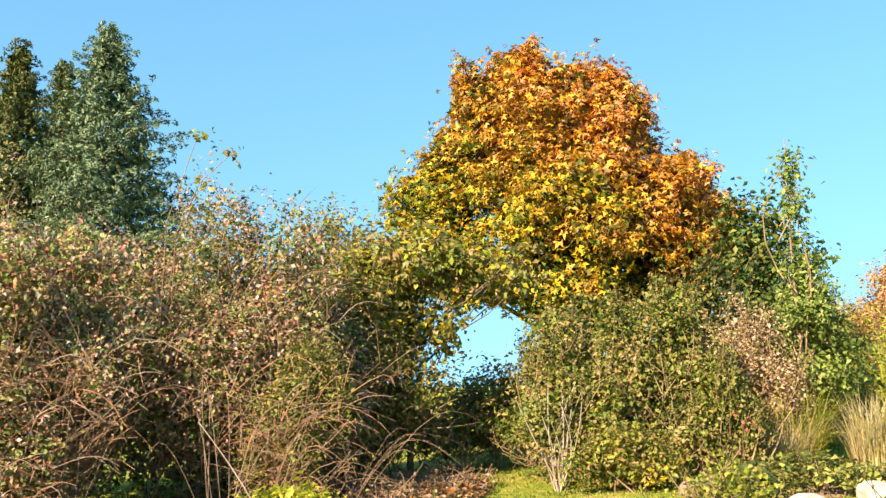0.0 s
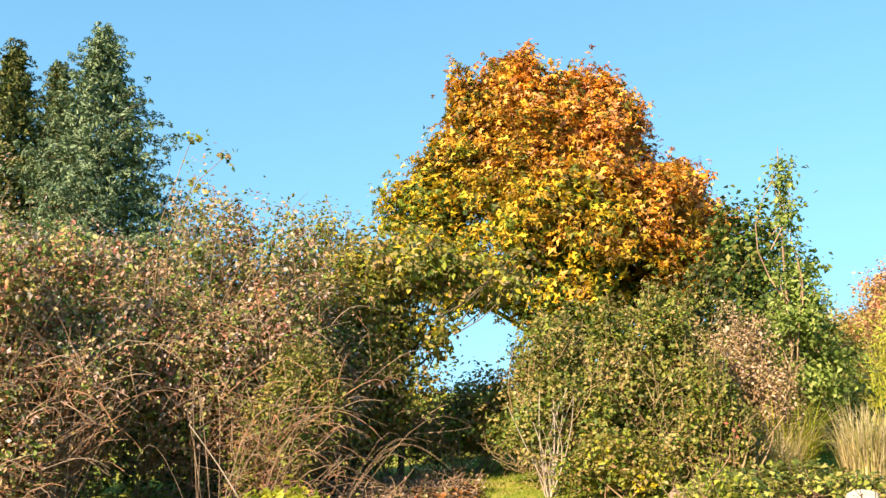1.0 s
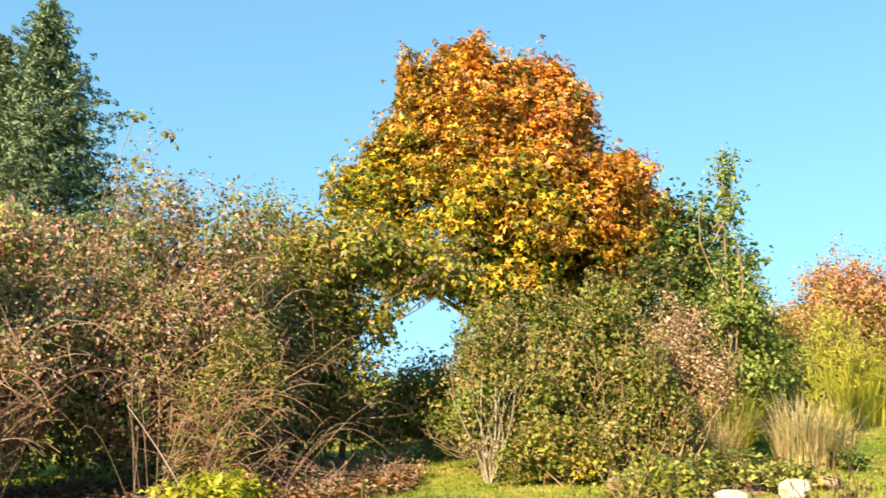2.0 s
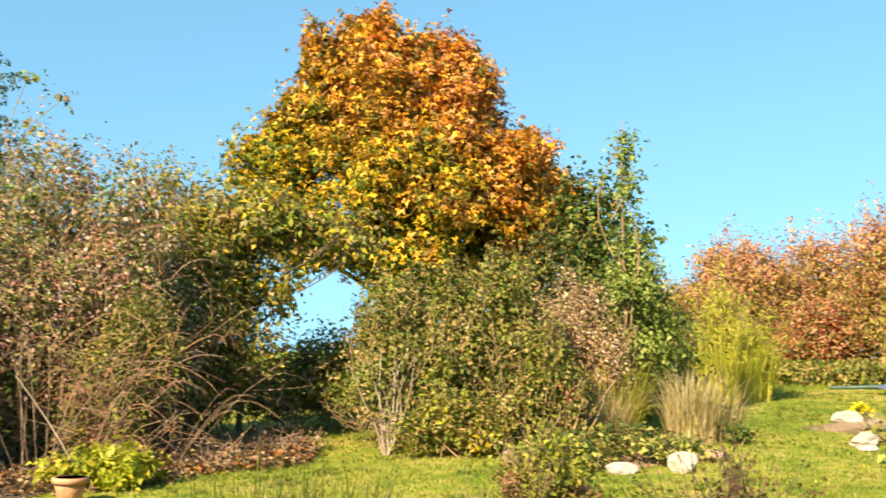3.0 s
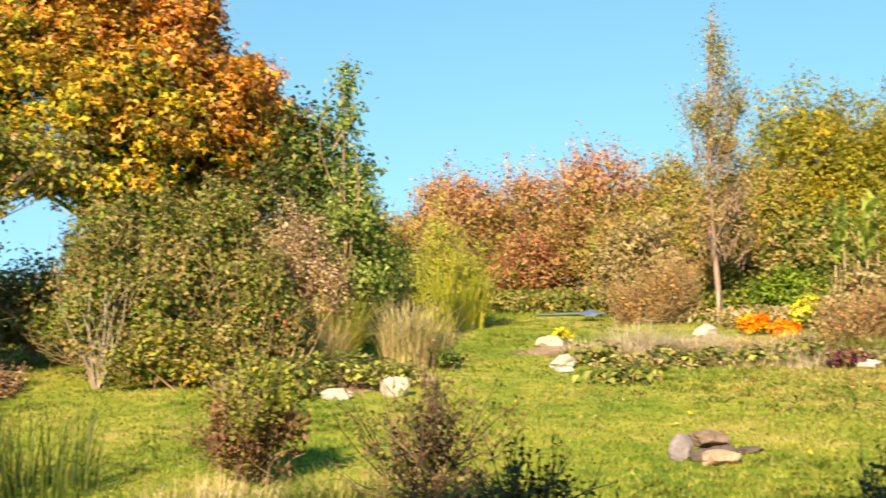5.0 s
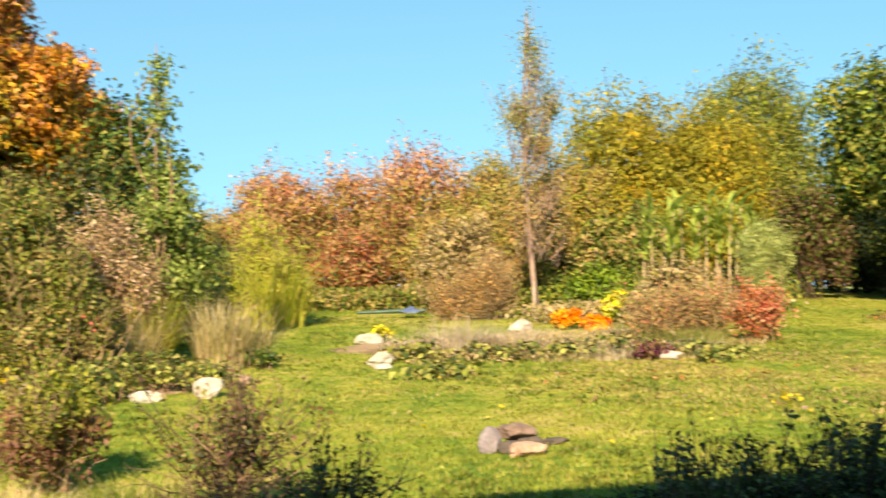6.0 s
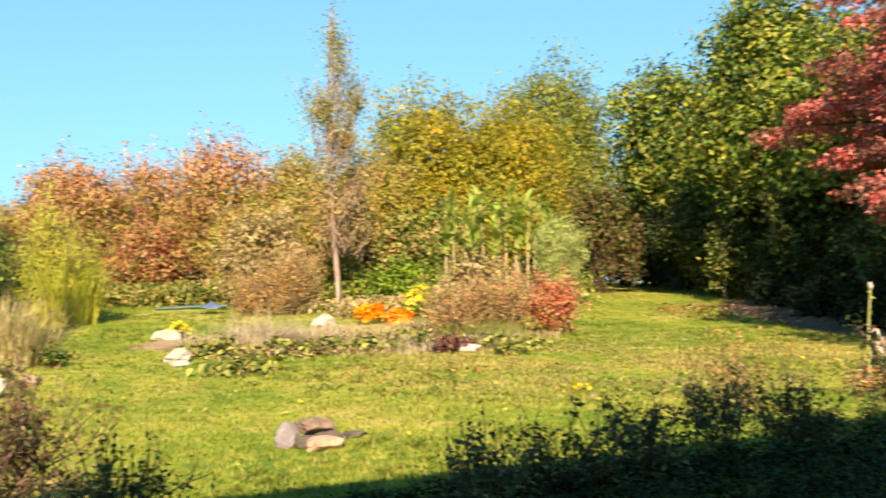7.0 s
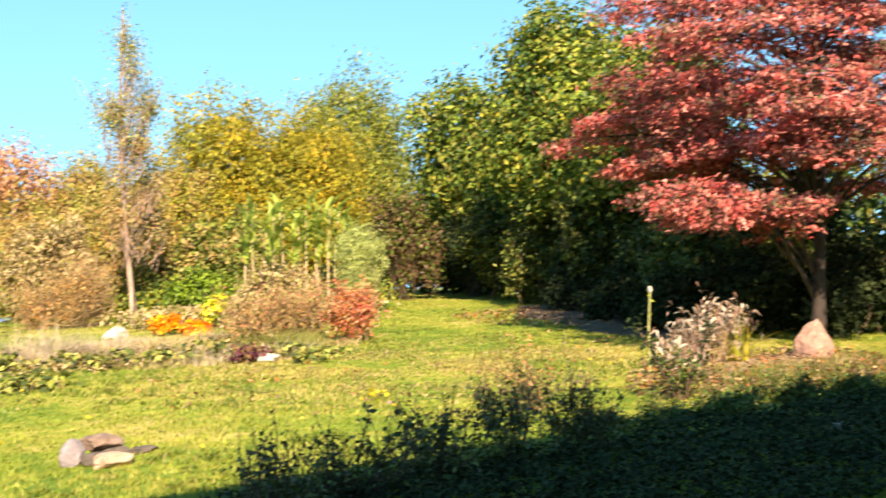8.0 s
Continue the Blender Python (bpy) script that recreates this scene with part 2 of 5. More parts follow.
def crown_points(rng, lobes, n, clump=9, spread=0.14, inner=0.2, uneven=0.22, seed=0, up=0.5, gap_scale=1.7, gap_cut=-0.33, bough=0.3, bulge=0.75):
    """Leaf places in tufts near the skin of a set of ellipsoids (cx, cy, cz, rx, ry, rz), gathered into boughs that bulge out, with hollows between them."""
    lobes = np.array(lobes, float)
    area = (lobes[:, 3] * lobes[:, 4] + lobes[:, 3] * lobes[:, 5] + lobes[:, 4] * lobes[:, 5])
    m = max(1, n // clump)
    want = int(m * 3.4)
    pick = rng.choice(len(lobes), size=want, p=area / area.sum())
    u = unit(rng.normal(size=(want, 3)))
    c, r = lobes[pick, :3], lobes[pick, 3:]
    rad = 1.02 - np.abs(rng.normal(size=want)) * inner
    rad = np.clip(rad, 0.2, 1.05) * (1 + uneven * wavy(u * 1.5 + pick[:, None], seed))
    p = c + u * r * rad[:, None]
    keep = np.ones(want, bool)
    for i, lb in enumerate(lobes):
        q = np.linalg.norm((p - lb[:3]) / lb[3:], axis=1)
        keep &= ~((q < 0.62) & (pick != i))
    keep &= wavy(p * gap_scale, seed + 3) > gap_cut
    p, out = p[keep], unit(u[keep] / r[keep])
    k = int(np.clip(area.sum() * 2.4 / (bough * bough * 2.2), 4, 700))
    mid = p[rng.choice(len(p), size=min(k, len(p)), replace=False)]
    near, first, second = [], [], []
    for block in np.array_split(p, max(1, len(p) // 2000)):
        d = np.linalg.norm(block[:, None] - mid[None], axis=2)
        two = np.partition(d, 1, axis=1)[:, :2] if d.shape[1] > 1 else np.repeat(d, 2, 1) + [0, bough]
        near.append(d.argmin(1))
        first.append(two[:, 0])
        second.append(two[:, 1])
    near, first, second = np.concatenate(near), np.concatenate(first), np.concatenate(second)
    edge = 2 * first / np.maximum(first + second, 1e-6)
    push = rng.normal(size=len(mid)) * 0.35 * bough
    bulged = p + out * (push[near] - edge ** 2 * bulge * bough)[:, None]
    stay = rng.uniform(size=len(p)) > np.clip((edge - 0.62) * 2.6, 0, 0.85)
    p, out, swell = bulged[stay][:m], out[stay][:m], ((p - mid[near]) / bough)[stay][:m]
    count = np.maximum(1, rng.poisson(clump, len(p)))
    idx = np.repeat(np.arange(len(p)), count)
    sp = spread * rng.uniform(0.6, 1.4, len(p))
    pos = p[idx] + rng.normal(size=(len(idx), 3)) * sp[idx][:, None] * np.array([1, 1, 0.8])
    nor = out[idx] * 0.6 + swell[idx] * 0.7 + np.array([0, 0, up]) + rng.normal(size=(len(idx), 3)) * 0.45
    return pos, nor, p


def shoots_of(rng, tips, n, length, per=8):
    """Thin shoots that stick out of a crown: leaf places along them, and their wood."""
    high = tips[tips[:, 2] > np.percentile(tips[:, 2], 45)]
    mid = tips.mean(0)
    pos, wood = [], []
    for tip in flipped(high, rng, n):
        way = unit((tip - mid) * np.array([0.5, 0.5, 0.3]) / max(0.3, np.abs(tip - mid).max()) + np.array([0, 0, 0.75]) + rng.normal(size=3) * 0.25)
        ln = length * rng.uniform(0.5, 1.3)
        line = limb_path(rng, tip - way * ln * 0.4, tip + way * ln, 4, 0.08)
        wood.append(tube(line, [0.006, 0.005, 0.004, 0.002], 3))
        s = rng.uniform(0.3, 1.0, per)[:, None]
        pos.append(line[0] + (line[-1] - line[0]) * s + rng.normal(size=(per, 3)) * 0.025 * length / 0.4)
    pos = np.concatenate(pos)
    return pos, rng.normal(size=pos.shape) + np.array([0, 0, 0.4]), wood


def core_leaves(rng, lobes, n):
    """Leaf places deep inside the lobes, in the crown's own shade."""
    lobes = np.array(lobes, float)
    vol = lobes[:, 3] * lobes[:, 4] * lobes[:, 5]
    pick = rng.choice(len(lobes), size=n, p=vol / vol.sum())
    u = unit(rng.normal(size=(n, 3))) * (0.72 * rng.uniform(0, 1, n) ** 0.33)[:, None]
    return lobes[pick, :3] + u * lobes[pick, 3:], rng.normal(size=(n, 3)) + np.array([0, 0, 0.3])


def flipped(points, rng, n):
    return points[rng.choice(len(points), size=min(n, len(points)), replace=False)]


def tree(name, label, x, y, h, lobes, mat, leaf, n, trunk_r, bark_m=None, shape="oval", clump=9, spread=0.16, inner=0.2, uneven=0.22,
         limbs=9, width=0.62, seed=1, up=0.5, trunk_top=0.8, lean=(0.0, 0.0), category="tree", twigs=0, group="", droop=0.35, shoots=0, shoot_len=0.45, core=0.2, gap_cut=-0.33, bough=0.0, bulge=0.75, limb_r=0.42, limb_from=0.55):
    """A tapered trunk, limbs that reach into the crown, and a crown of separate leaves."""
    rng = np.random.default_rng(seed)
    ob = thing(name, x, y, label, category, group)
    bark_m = bark_m or bark
    pos, nor, tips = crown_points(rng, lobes, n, clump, spread, inner, uneven, seed, up, gap_cut=gap_cut, bough=bough or 0.055 * h, bulge=bulge)
    top = np.array([lean[0], lean[1], h * trunk_top])
    path = limb_path(rng, (0, 0, -0.1), top, 9, 0.015)
    trunk = part("trunk", tube(path, np.linspace(trunk_r, trunk_r * 0.22, 9) * np.array([1.35] + [1] * 8), 9), bark_m, ob, smooth=True)
    for tip in flipped(tips[tips[:, 2] > np.percentile(tips[:, 2], 25)], rng, limbs):
        s = np.clip((tip[2] * limb_from) / max(0.1, top[2]), 0.12, 0.9)
        start = path[int(s * 8)]
        lp = limb_path(rng, start, tip, 6, 0.08)
        part("limb", tube(lp, np.linspace(trunk_r * limb_r, 0.006, 6), 5), bark_m, trunk, smooth=True)
    shapes = []
    if shoots:
        p2, n2, shapes = shoots_of(rng, tips, shoots, shoot_len)
        pos, nor = np.concatenate([pos, p2]), np.concatenate([nor, n2])
    if twigs or shoots:
        for tip in flipped(tips, rng, twigs):
            s = np.clip((tip[2] * 0.7) / max(0.1, top[2]), 0.1, 0.95)
            a = path[int(s * 8)] * 0.5 + tip * 0.5 + rng.normal(size=3) * 0.12
            shapes.append(tube(limb_path(rng, a, tip + (tip - a) * 0.15, 4, 0.1), np.linspace(0.012, 0.004, 4), 3))
        part("twig_tangle", joined(shapes), bark_m, ob, kind="stuff")
    size = leaf * rng.uniform(0.6, 1.25, len(pos))
    p3, n3 = core_leaves(rng, lobes, int(n * core))
    pos, nor, size = np.concatenate([pos, p3]), np.concatenate([nor, n3]), np.concatenate([size, np.full(len(p3), leaf * 1.5)])
    part("crown", leaves(rng, pos, nor, size, width, shape, droop), mat, ob, kind="stuff")
    return ob


def box_lobes(rng, w, d, h, k=7, low=0.25, high=0.95):
    """A ragged heap of small lobes; the outer ones are lower."""
    out = []
    for i in range(k * 2):
        a = rng.uniform(0, 2 * math.pi)
        q = math.sqrt(rng.uniform(0.0, 0.85))
        top = h * (1.0 - 0.45 * q ** 2) * rng.uniform(0.72, 1.02)
        rz = h * rng.uniform(0.13, 0.24)
        cz = max(low * h + rz * 0.6, (top - rz) * rng.uniform(0.35, 1.0) ** 0.6)
        r = rng.uniform(0.13, 0.23)
        out.append((math.cos(a) * q * w * 0.42, math.sin(a) * q * d * 0.42, cz, w * r, d * r, rz))
    out.append((0, 0, h * 0.4, w * 0.3, d * 0.3, h * 0.36))
    return out


def shrub(name, label, x, y, w, d, h, mat, leaf, n, stem_m=None, stems=9, twigs=0, seed=1, shape="oval", clump=8, spread=0.09, inner=0.3,
          low=0.15, lobes=None, width=0.6, category="shrub", group="", uneven=0.22, up=0.45, stem_r=0.012, k=7, droop=0.3, turn=0.0, foot=0.12, shoots=0, shoot_len=0.35, gap_cut=-0.33, core=0.2, bough=0.0, cane_m=None, web=0, bare=0.0):
    """Many stems from one foot, fine twigs and a coat of separate leaves."""
    rng = np.random.default_rng(seed)
    ob = thing(name, x, y, label, category, group, turn=turn)
    stem_m = stem_m or twig_brown
    lobes = lobes or box_lobes(rng, w, d, h, k, low)
    pos, nor, tips = crown_points(rng, lobes, n, clump, spread, inner, uneven, seed, up, gap_cut=gap_cut, bough=bough or 0.06 + 0.07 * min(w, h))
    top = np.percentile(pos[:, 2], 99.3)
    pos[:, 2] *= h / top
    tips[:, 2] *= h / top
    ok = (pos[:, 2] > 0.02) & (rng.uniform(size=len(pos)) > bare * np.clip(1.6 - 2.2 * pos[:, 2] / h, 0, 1))
    pos, nor = pos[ok], nor[ok]
    for tip in flipped(tips, rng, stems):
        a = np.array([rng.normal() * foot * w, rng.normal() * foot * d, -0.05])
        part("stem", tube(limb_path(rng, a, tip, 6, 0.1, sag=0.08 * h), np.linspace(stem_r, stem_r * 0.3, 6), 4), stem_m, ob, smooth=True)
    shapes = []
    if shoots:
        p2, n2, shapes = shoots_of(rng, tips, shoots, shoot_len)
        pos, nor = np.concatenate([pos, p2]), np.concatenate([nor, n2])
    if twigs or shoots:
        canes = []
        for q in range(twigs):
            tip = tips[rng.integers(len(tips))] + rng.normal(size=3) * 0.08
            tip[2] *= rng.uniform(0.55, 1.0)
            a = tip * np.array([0.6, 0.6, 0.62]) + rng.normal(size=3) * np.array([0.16, 0.16, 0.12]) * w * 0.5
            a[2] = max(a[2], 0.0)
            end = tip + (tip - a) * 0.2 + rng.normal(size=3) * 0.1
            cane = tube(limb_path(rng, a, end, 5, 0.2, sag=0.12 * rng.uniform(-0.3, 1.0) * np.linalg.norm(end - a)), np.linspace(stem_r * 0.6, stem_r * 0.2, 5), 3)
            (canes if cane_m and q % 2 else shapes).append(cane)
        front = tips[(tips[:, 2] < 0.62 * h) & (tips[:, 1] < 0.1 * d)] if web else tips
        for q in range(web):        # long thin canes that arch across one another
            a = front[rng.integers(len(front))] + rng.normal(size=3) * 0.1 - np.array([0, 0.12, 0])
            b = a + np.array([rng.normal() * 0.42, rng.normal() * 0.2, rng.normal() * 0.26])
            b[2] = max(b[2], 0.03)
            (canes if cane_m and q % 2 else shapes).append(tube(limb_path(rng, a, b, 6, 0.1, sag=0.28 * rng.uniform(0.1, 1.0) * np.linalg.norm(b - a)), np.linspace(0.006, 0.0025, 6), 3))
        part("twig_tangle", joined(shapes), stem_m, ob, kind="stuff")
        if canes:
            part("cane_tangle", joined(canes), cane_m, ob, "reddish-brown canes", kind="stuff")
    size = leaf * rng.uniform(0.55, 1.3, len(pos))
    p3, n3 = core_leaves(rng, lobes, int(n * core))
    p3[:, 2] *= h / top
    in_sight = p3[:, 2] > 0.05
    p3, n3 = p3[in_sight], n3[in_sight]
    pos, nor, size = np.concatenate([pos, p3]), np.concatenate([nor, n3]), np.concatenate([size, np.full(len(p3), leaf * 1.5)])
    part("foliage", leaves(rng, pos, nor, size, width, shape, droop), mat, ob, kind="stuff")
    return ob


def blade_shape(rng, roots, heights, widths, bend, segs=3, spread=None):
    """Arched grass blades, tapering to a point."""
    n = len(roots)
    ang = rng.uniform(0, 2 * math.pi, n) if spread is None else spread
    out = np.stack([np.cos(ang), np.sin(ang), np.zeros(n)], 1)
    side = np.stack([-np.sin(ang), np.cos(ang), np.zeros(n)], 1)
    rows = []
    for i in range(segs + 1):
        s = i / segs
        c = roots + np.array([0, 0, 1.0]) * (heights * (s - 0.35 * bend * s * s))[:, None] + out * (heights * bend * s * s)[:, None]
        wd = (widths * (1 - s) ** 0.7 * 0.5)[:, None]
        rows += [c - side * wd, c + side * wd]
    v = np.stack(rows, 1)
    k = 2 * (segs + 1)
    f = []
    for i in range(segs):
        a = 2 * i
        f += [(a, a + 1, a + 3), (a, a + 3, a + 2)] if i < segs - 1 else [(a, a + 1, a + 3)]
    f = np.array(f)[None] + (np.arange(n) * k)[:, None, None]
    return v.reshape(-1, 3), f.reshape(-1, 3)


def grass_clump(name, label, x, y, r, h, n, mat, width=0.012, bend=0.35, seed=1, category="grass clump", group="", flat=1.0, segs=3):
    rng = np.random.default_rng(seed)
    ob = thing(name, x, y, label, category, group)
    a = rng.uniform(0, 2 * math.pi, n)
    q = np.sqrt(rng.uniform(0, 1, n)) * r
    roots = np.stack([np.cos(a) * q, np.sin(a) * q * flat, np.full(n, -0.02)], 1)
    hs = h * rng.uniform(0.45, 1.05, n)
    part("grass_mass", blade_shape(rng, roots, hs, width * rng.uniform(0.6, 1.3, n), bend * rng.uniform(0.1, 1.6, n), segs, a + rng.normal(size=n) * 0.7), mat, ob, kind="stuff")
    return ob


def stone(name, label, x, y, w, d_, h, mat, seed=1, z=None, turn=0.0, group="", sink=0.2, category="stone", peak=0.0):
    """A rounded, faceted field stone, sunk a little into what it lies on."""
    bm = bmesh.new()
    bmesh.ops.create_icosphere(bm, subdivisions=3, radius=0.5)
    cuts = random.Random(seed)
    planes = []
    for i in range(9):
        d = Vector((cuts.gauss(0, 1), cuts.gauss(0, 1), cuts.gauss(0, 0.7))).normalized()
        planes.append((d, cuts.uniform(0.30, 0.43)))
    for v in bm.verts:
        p = v.co.copy()
        for d, lim in planes:       # broken faces
            over = p.dot(d) - lim
            if over > 0:
                p -= d * over * 0.85
        p *= 1 + noise.noise(p * 4.3 + Vector((seed * 3.7, seed, 0))) * 0.14 + noise.noise(p * 11 + Vector((0, seed * 2.1, 4))) * 0.05
        tip = 1 - peak * max(0.0, p.z + 0.2)
        v.co = Vector((p.x * w * 1.15 * tip, p.y * d_ * 1.15 * tip, (p.z * (1 + 0.4 * peak) + 0.5 - sink) * h))
    me = bpy.data.meshes.new(name)
    bm.to_mesh(me)
    bm.free()
    me.materials.append(mat)
    ob = new(name, me)
    ob.matrix_world = pose(x, y, ground_z(x, y) if z is None else z, 0, 0, turn)
    return tagged(ob, label, category, group)


# ---- ground ----
def ground_z(x, y):
    """A lawn that rises gently away from the house and levels off behind the hedges."""
    r = math.hypot(x, y)
    f = 1.0 if r < 26 else (26 + 10 * (1 - math.exp(-(r - 26) / 10))) / r
    z = (0.03575 * x + 0.03132 * y) * f + 0.0144
    return z + 0.02 * noise.noise(Vector((x * 0.45, y * 0.45, 0.7)))


def ground():
    xs = np.concatenate([[-1800, -600, -200, -90, -50], np.arange(-30, 46, 0.75), [60, 100, 200, 600, 1800]])
    ys = np.concatenate([[-1800, -600, -200, -80, -40, -24], np.arange(-14, 46, 0.75), [60, 100, 200, 600, 1800]])
    nx, ny = len(xs), len(ys)
    v = np.array([(x, y, ground_z(x, y)) for y in ys for x in xs])
    f = []
    for j in range(ny - 1):
        for i in range(nx - 1):
            a = j * nx + i
            f.append((a, a + 1, a + nx + 1, a + nx))
    ob = new("ground", mesh_from("ground", v, np.array(f), True))
    ob.data.materials.append(lawn_mat)
    return tagged(ob, "sunlit mown lawn, green with dry yellow patches", "lawn", kind="structure")


ground()


def lawn_blades():
    rng = np.random.default_rng(5)
    n = 200000
    az = rng.uniform(radians(-22), radians(78), n)
    dist = 5.5 + 26 * rng.uniform(0, 1, n) ** 1.6
    x, y = np.sin(az) * dist, np.cos(az) * dist
    roots = np.stack([x, y, [ground_z(a, b) for a, b in zip(x, y)]], 1)
    patch = np.array([noise.noise(Vector((a * 0.7, b * 0.7, 3))) for a, b in zip(x, y)])
    hs = (0.022 + 0.026 * rng.uniform(0, 1, n)) * (1 + 0.7 * patch)
    ob = new("lawn_grass", mesh_from("lawn_grass", *blade_shape(rng, roots, hs, np.full(n, 0.012) * (1 + dist / 20), rng.uniform(0.2, 0.9, n), 1)))
    ob.data.materials.append(blade_mat)
    tagged(ob, "short green and straw-coloured blades of lawn grass", "grass", kind="stuff")


lawn_blades()


def lawn_tufts():
    """Small darker tufts and flat weeds in the lawn, gathered in drifts."""
    rng = np.random.default_rng(15)
    n = 9000
    az = rng.uniform(radians(-8), radians(72), n)
    dist = 7.0 + 17 * rng.uniform(0, 1, n) ** 1.2
    x, y = np.sin(az) * dist, np.cos(az) * dist
    drift = np.array([noise.noise(Vector((a * 0.45, b * 0.45, 7))) + 0.5 * noise.noise(Vector((a * 1.7, b * 1.7, 2))) for a, b in zip(x, y)])
    keep = drift > 0.12
    x, y = np.repeat(x[keep], 9), np.repeat(y[keep], 9)
    x, y = x + rng.normal(size=len(x)) * 0.045, y + rng.normal(size=len(x)) * 0.045
    roots = np.stack([x, y, [ground_z(a, b) for a, b in zip(x, y)]], 1)
    ob = new("lawn_tufts", mesh_from("lawn_tufts", *blade_shape(rng, roots, rng.uniform(0.03, 0.075, len(x)), np.full(len(x), 0.022), rng.uniform(0.4, 1.3, len(x)), 2)))
    ob.data.materials.append(leaf_mat("lawn_weed", [(0.15, 0.21, 0.025), (0.19, 0.24, 0.035), (0.25, 0.24, 0.055), (0.13, 0.21, 0.025)], through_light=0.4))
    tagged(ob, "darker tufts and weeds in the lawn", "grass", kind="stuff")


lawn_tufts()


def dry_lawn():
    """A stretch of worn lawn where the grass has gone straw-coloured, with brown leaves lying in it."""
    rng = np.random.default_rng(25)
    n = 42000
    x, y = 11.0 + rng.normal(size=n) * 2.3, 8.6 + rng.normal(size=n) * 1.5
    y = y - 0.25 * (x - 11.0)
    worn = np.array([noise.noise(Vector((a * 0.8, b * 0.8, 5))) for a, b in zip(x, y)]) + rng.normal(size=n) * 0.25
    x, y = x[worn > 0], y[worn > 0]
    n = len(x)
    roots = np.stack([x, y, [ground_z(a, b) for a, b in zip(x, y)]], 1)
    ob = new("dry_lawn_grass", mesh_from("dry_lawn_grass", *blade_shape(rng, roots, 0.03 + 0.03 * rng.uniform(0, 1, n), np.full(n, 0.016), rng.uniform(0.3, 1.2, n), 1)))
    ob.data.materials.append(leaf_mat("dry_lawn", [(0.42, 0.34, 0.12), (0.36, 0.32, 0.08), (0.48, 0.38, 0.16), (0.30, 0.30, 0.06), (0.34, 0.24, 0.09)], through_light=0.3))
    tagged(ob, "worn straw-coloured grass of the lawn", "grass", kind="stuff")


dry_lawn()


# ---- house behind the camera, whose shadow lies on the near lawn ----
def house():
    ob = thing("house", -3.13, 0.37, "plain rendered house wall in shade", "house", z=0, turn=-14.6)
    wall_m = rough_mat("render_wall", [(0.30, 0.26, 0.22), (0.42, 0.37, 0.31)], 2)
    roof_m = rough_mat("roof_tiles", [(0.18, 0.08, 0.05), (0.30, 0.13, 0.08)], 3)

    def block(x0, x1, y0, y1, z0, z1):
        v = np.array([(x, y, z) for z in (z0, z1) for y in (y0, y1) for x in (x0, x1)], float)
        return v, np.array([(0, 2, 3, 1), (4, 5, 7, 6), (0, 1, 5, 4), (1, 3, 7, 5), (3, 2, 6, 7), (2, 0, 4, 6)])

    part("wall", block(0.3, 20, -8.6, -0.6, -1, 5.71), wall_m, ob)
    v = np.array([(0, 0, 5.71), (20.3, 0, 5.71), (20.3, -9.2, 5.71), (0, -9.2, 5.71), (0, 0, 5.96), (20.3, 0, 5.96), (20.3, -9.2, 5.96), (0, -9.2, 5.96),
                  (0, -4.6, 8.2), (20.3, -4.6, 8.2)], float)
    f = np.array([(0, 3, 2), (0, 2, 1), (0, 1, 5), (0, 5, 4), (2, 3, 7), (2, 7, 6), (4, 5, 9), (4, 9, 8), (6, 7, 8), (6, 8, 9), (0, 4, 7), (0, 7, 3),
                  (1, 2, 6), (1, 6, 5), (4, 8, 7), (5, 6, 9)])
    part("roof", (v, f), roof_m, ob)


house()

# ---- leaf colours ----
bramble_leaf = leaf_mat("bramble_leaf", [(0.24, 0.32, 0.07), (0.58, 0.44, 0.22), (0.38, 0.46, 0.11), (0.58, 0.22, 0.14), (0.72, 0.47, 0.41), (0.58, 0.39, 0.20), GREEN, (0.42, 0.34, 0.27), (0.10, 0.17, 0.04), (0.54, 0.48, 0.42)], [(0.34, 0.30, 0.08), (0.58, 0.32, 0.17), (0.66, 0.40, 0.32), (0.12, 0.20, 0.04), (0.22, 0.32, 0.07), (0.42, 0.15, 0.10), (0.07, 0.11, 0.03)], patch=1.9, cut=0.5, soft_cut=0.08)
bramble_pink = leaf_mat("bramble_pink", [(0.54, 0.41, 0.24), (0.58, 0.33, 0.27), OLIVE, (0.48, 0.20, 0.14), (0.20, 0.30, 0.055), (0.62, 0.48, 0.42), (0.42, 0.29, 0.16), (0.06, 0.09, 0.02)], [GREEN, (0.28, 0.37, 0.08), (0.30, 0.26, 0.08), (0.15, 0.26, 0.045), (0.54, 0.32, 0.24), (0.46, 0.34, 0.18), (0.06, 0.10, 0.03)], patch=1.8, cut=0.52, soft_cut=0.08)
bramble_green = leaf_mat("bramble_green", [(0.14, 0.20, 0.035), (0.34, 0.25, 0.09), (0.27, 0.25, 0.06), LIME, (0.40, 0.25, 0.11), GREEN], [(0.27, 0.25, 0.06), LIME, YELLOW, (0.14, 0.20, 0.035), TAN], patch=1.6, cut=0.54)
maple_leaf = leaf_mat("maple_leaf", [(0.34, 0.34, 0.03), YELLOW, (0.66, 0.40, 0.03), (0.12, 0.18, 0.022), (0.62, 0.46, 0.035), (0.04, 0.08, 0.015), (0.60, 0.30, 0.03), (0.20, 0.25, 0.025), (0.08, 0.13, 0.02), (0.70, 0.46, 0.03), (0.06, 0.10, 0.018)],
                      [(0.80, 0.32, 0.03), (0.84, 0.40, 0.11), (0.56, 0.19, 0.02), (0.78, 0.46, 0.05), (0.82, 0.38, 0.16), (0.32, 0.11, 0.02), (0.16, 0.15, 0.025), ORANGE, (0.42, 0.16, 0.02)], patch=1.1,
                      slope=(0.125, 0, 0.15, -0.87), cut=0.38, soft_cut=0.3, through_light=0.3)
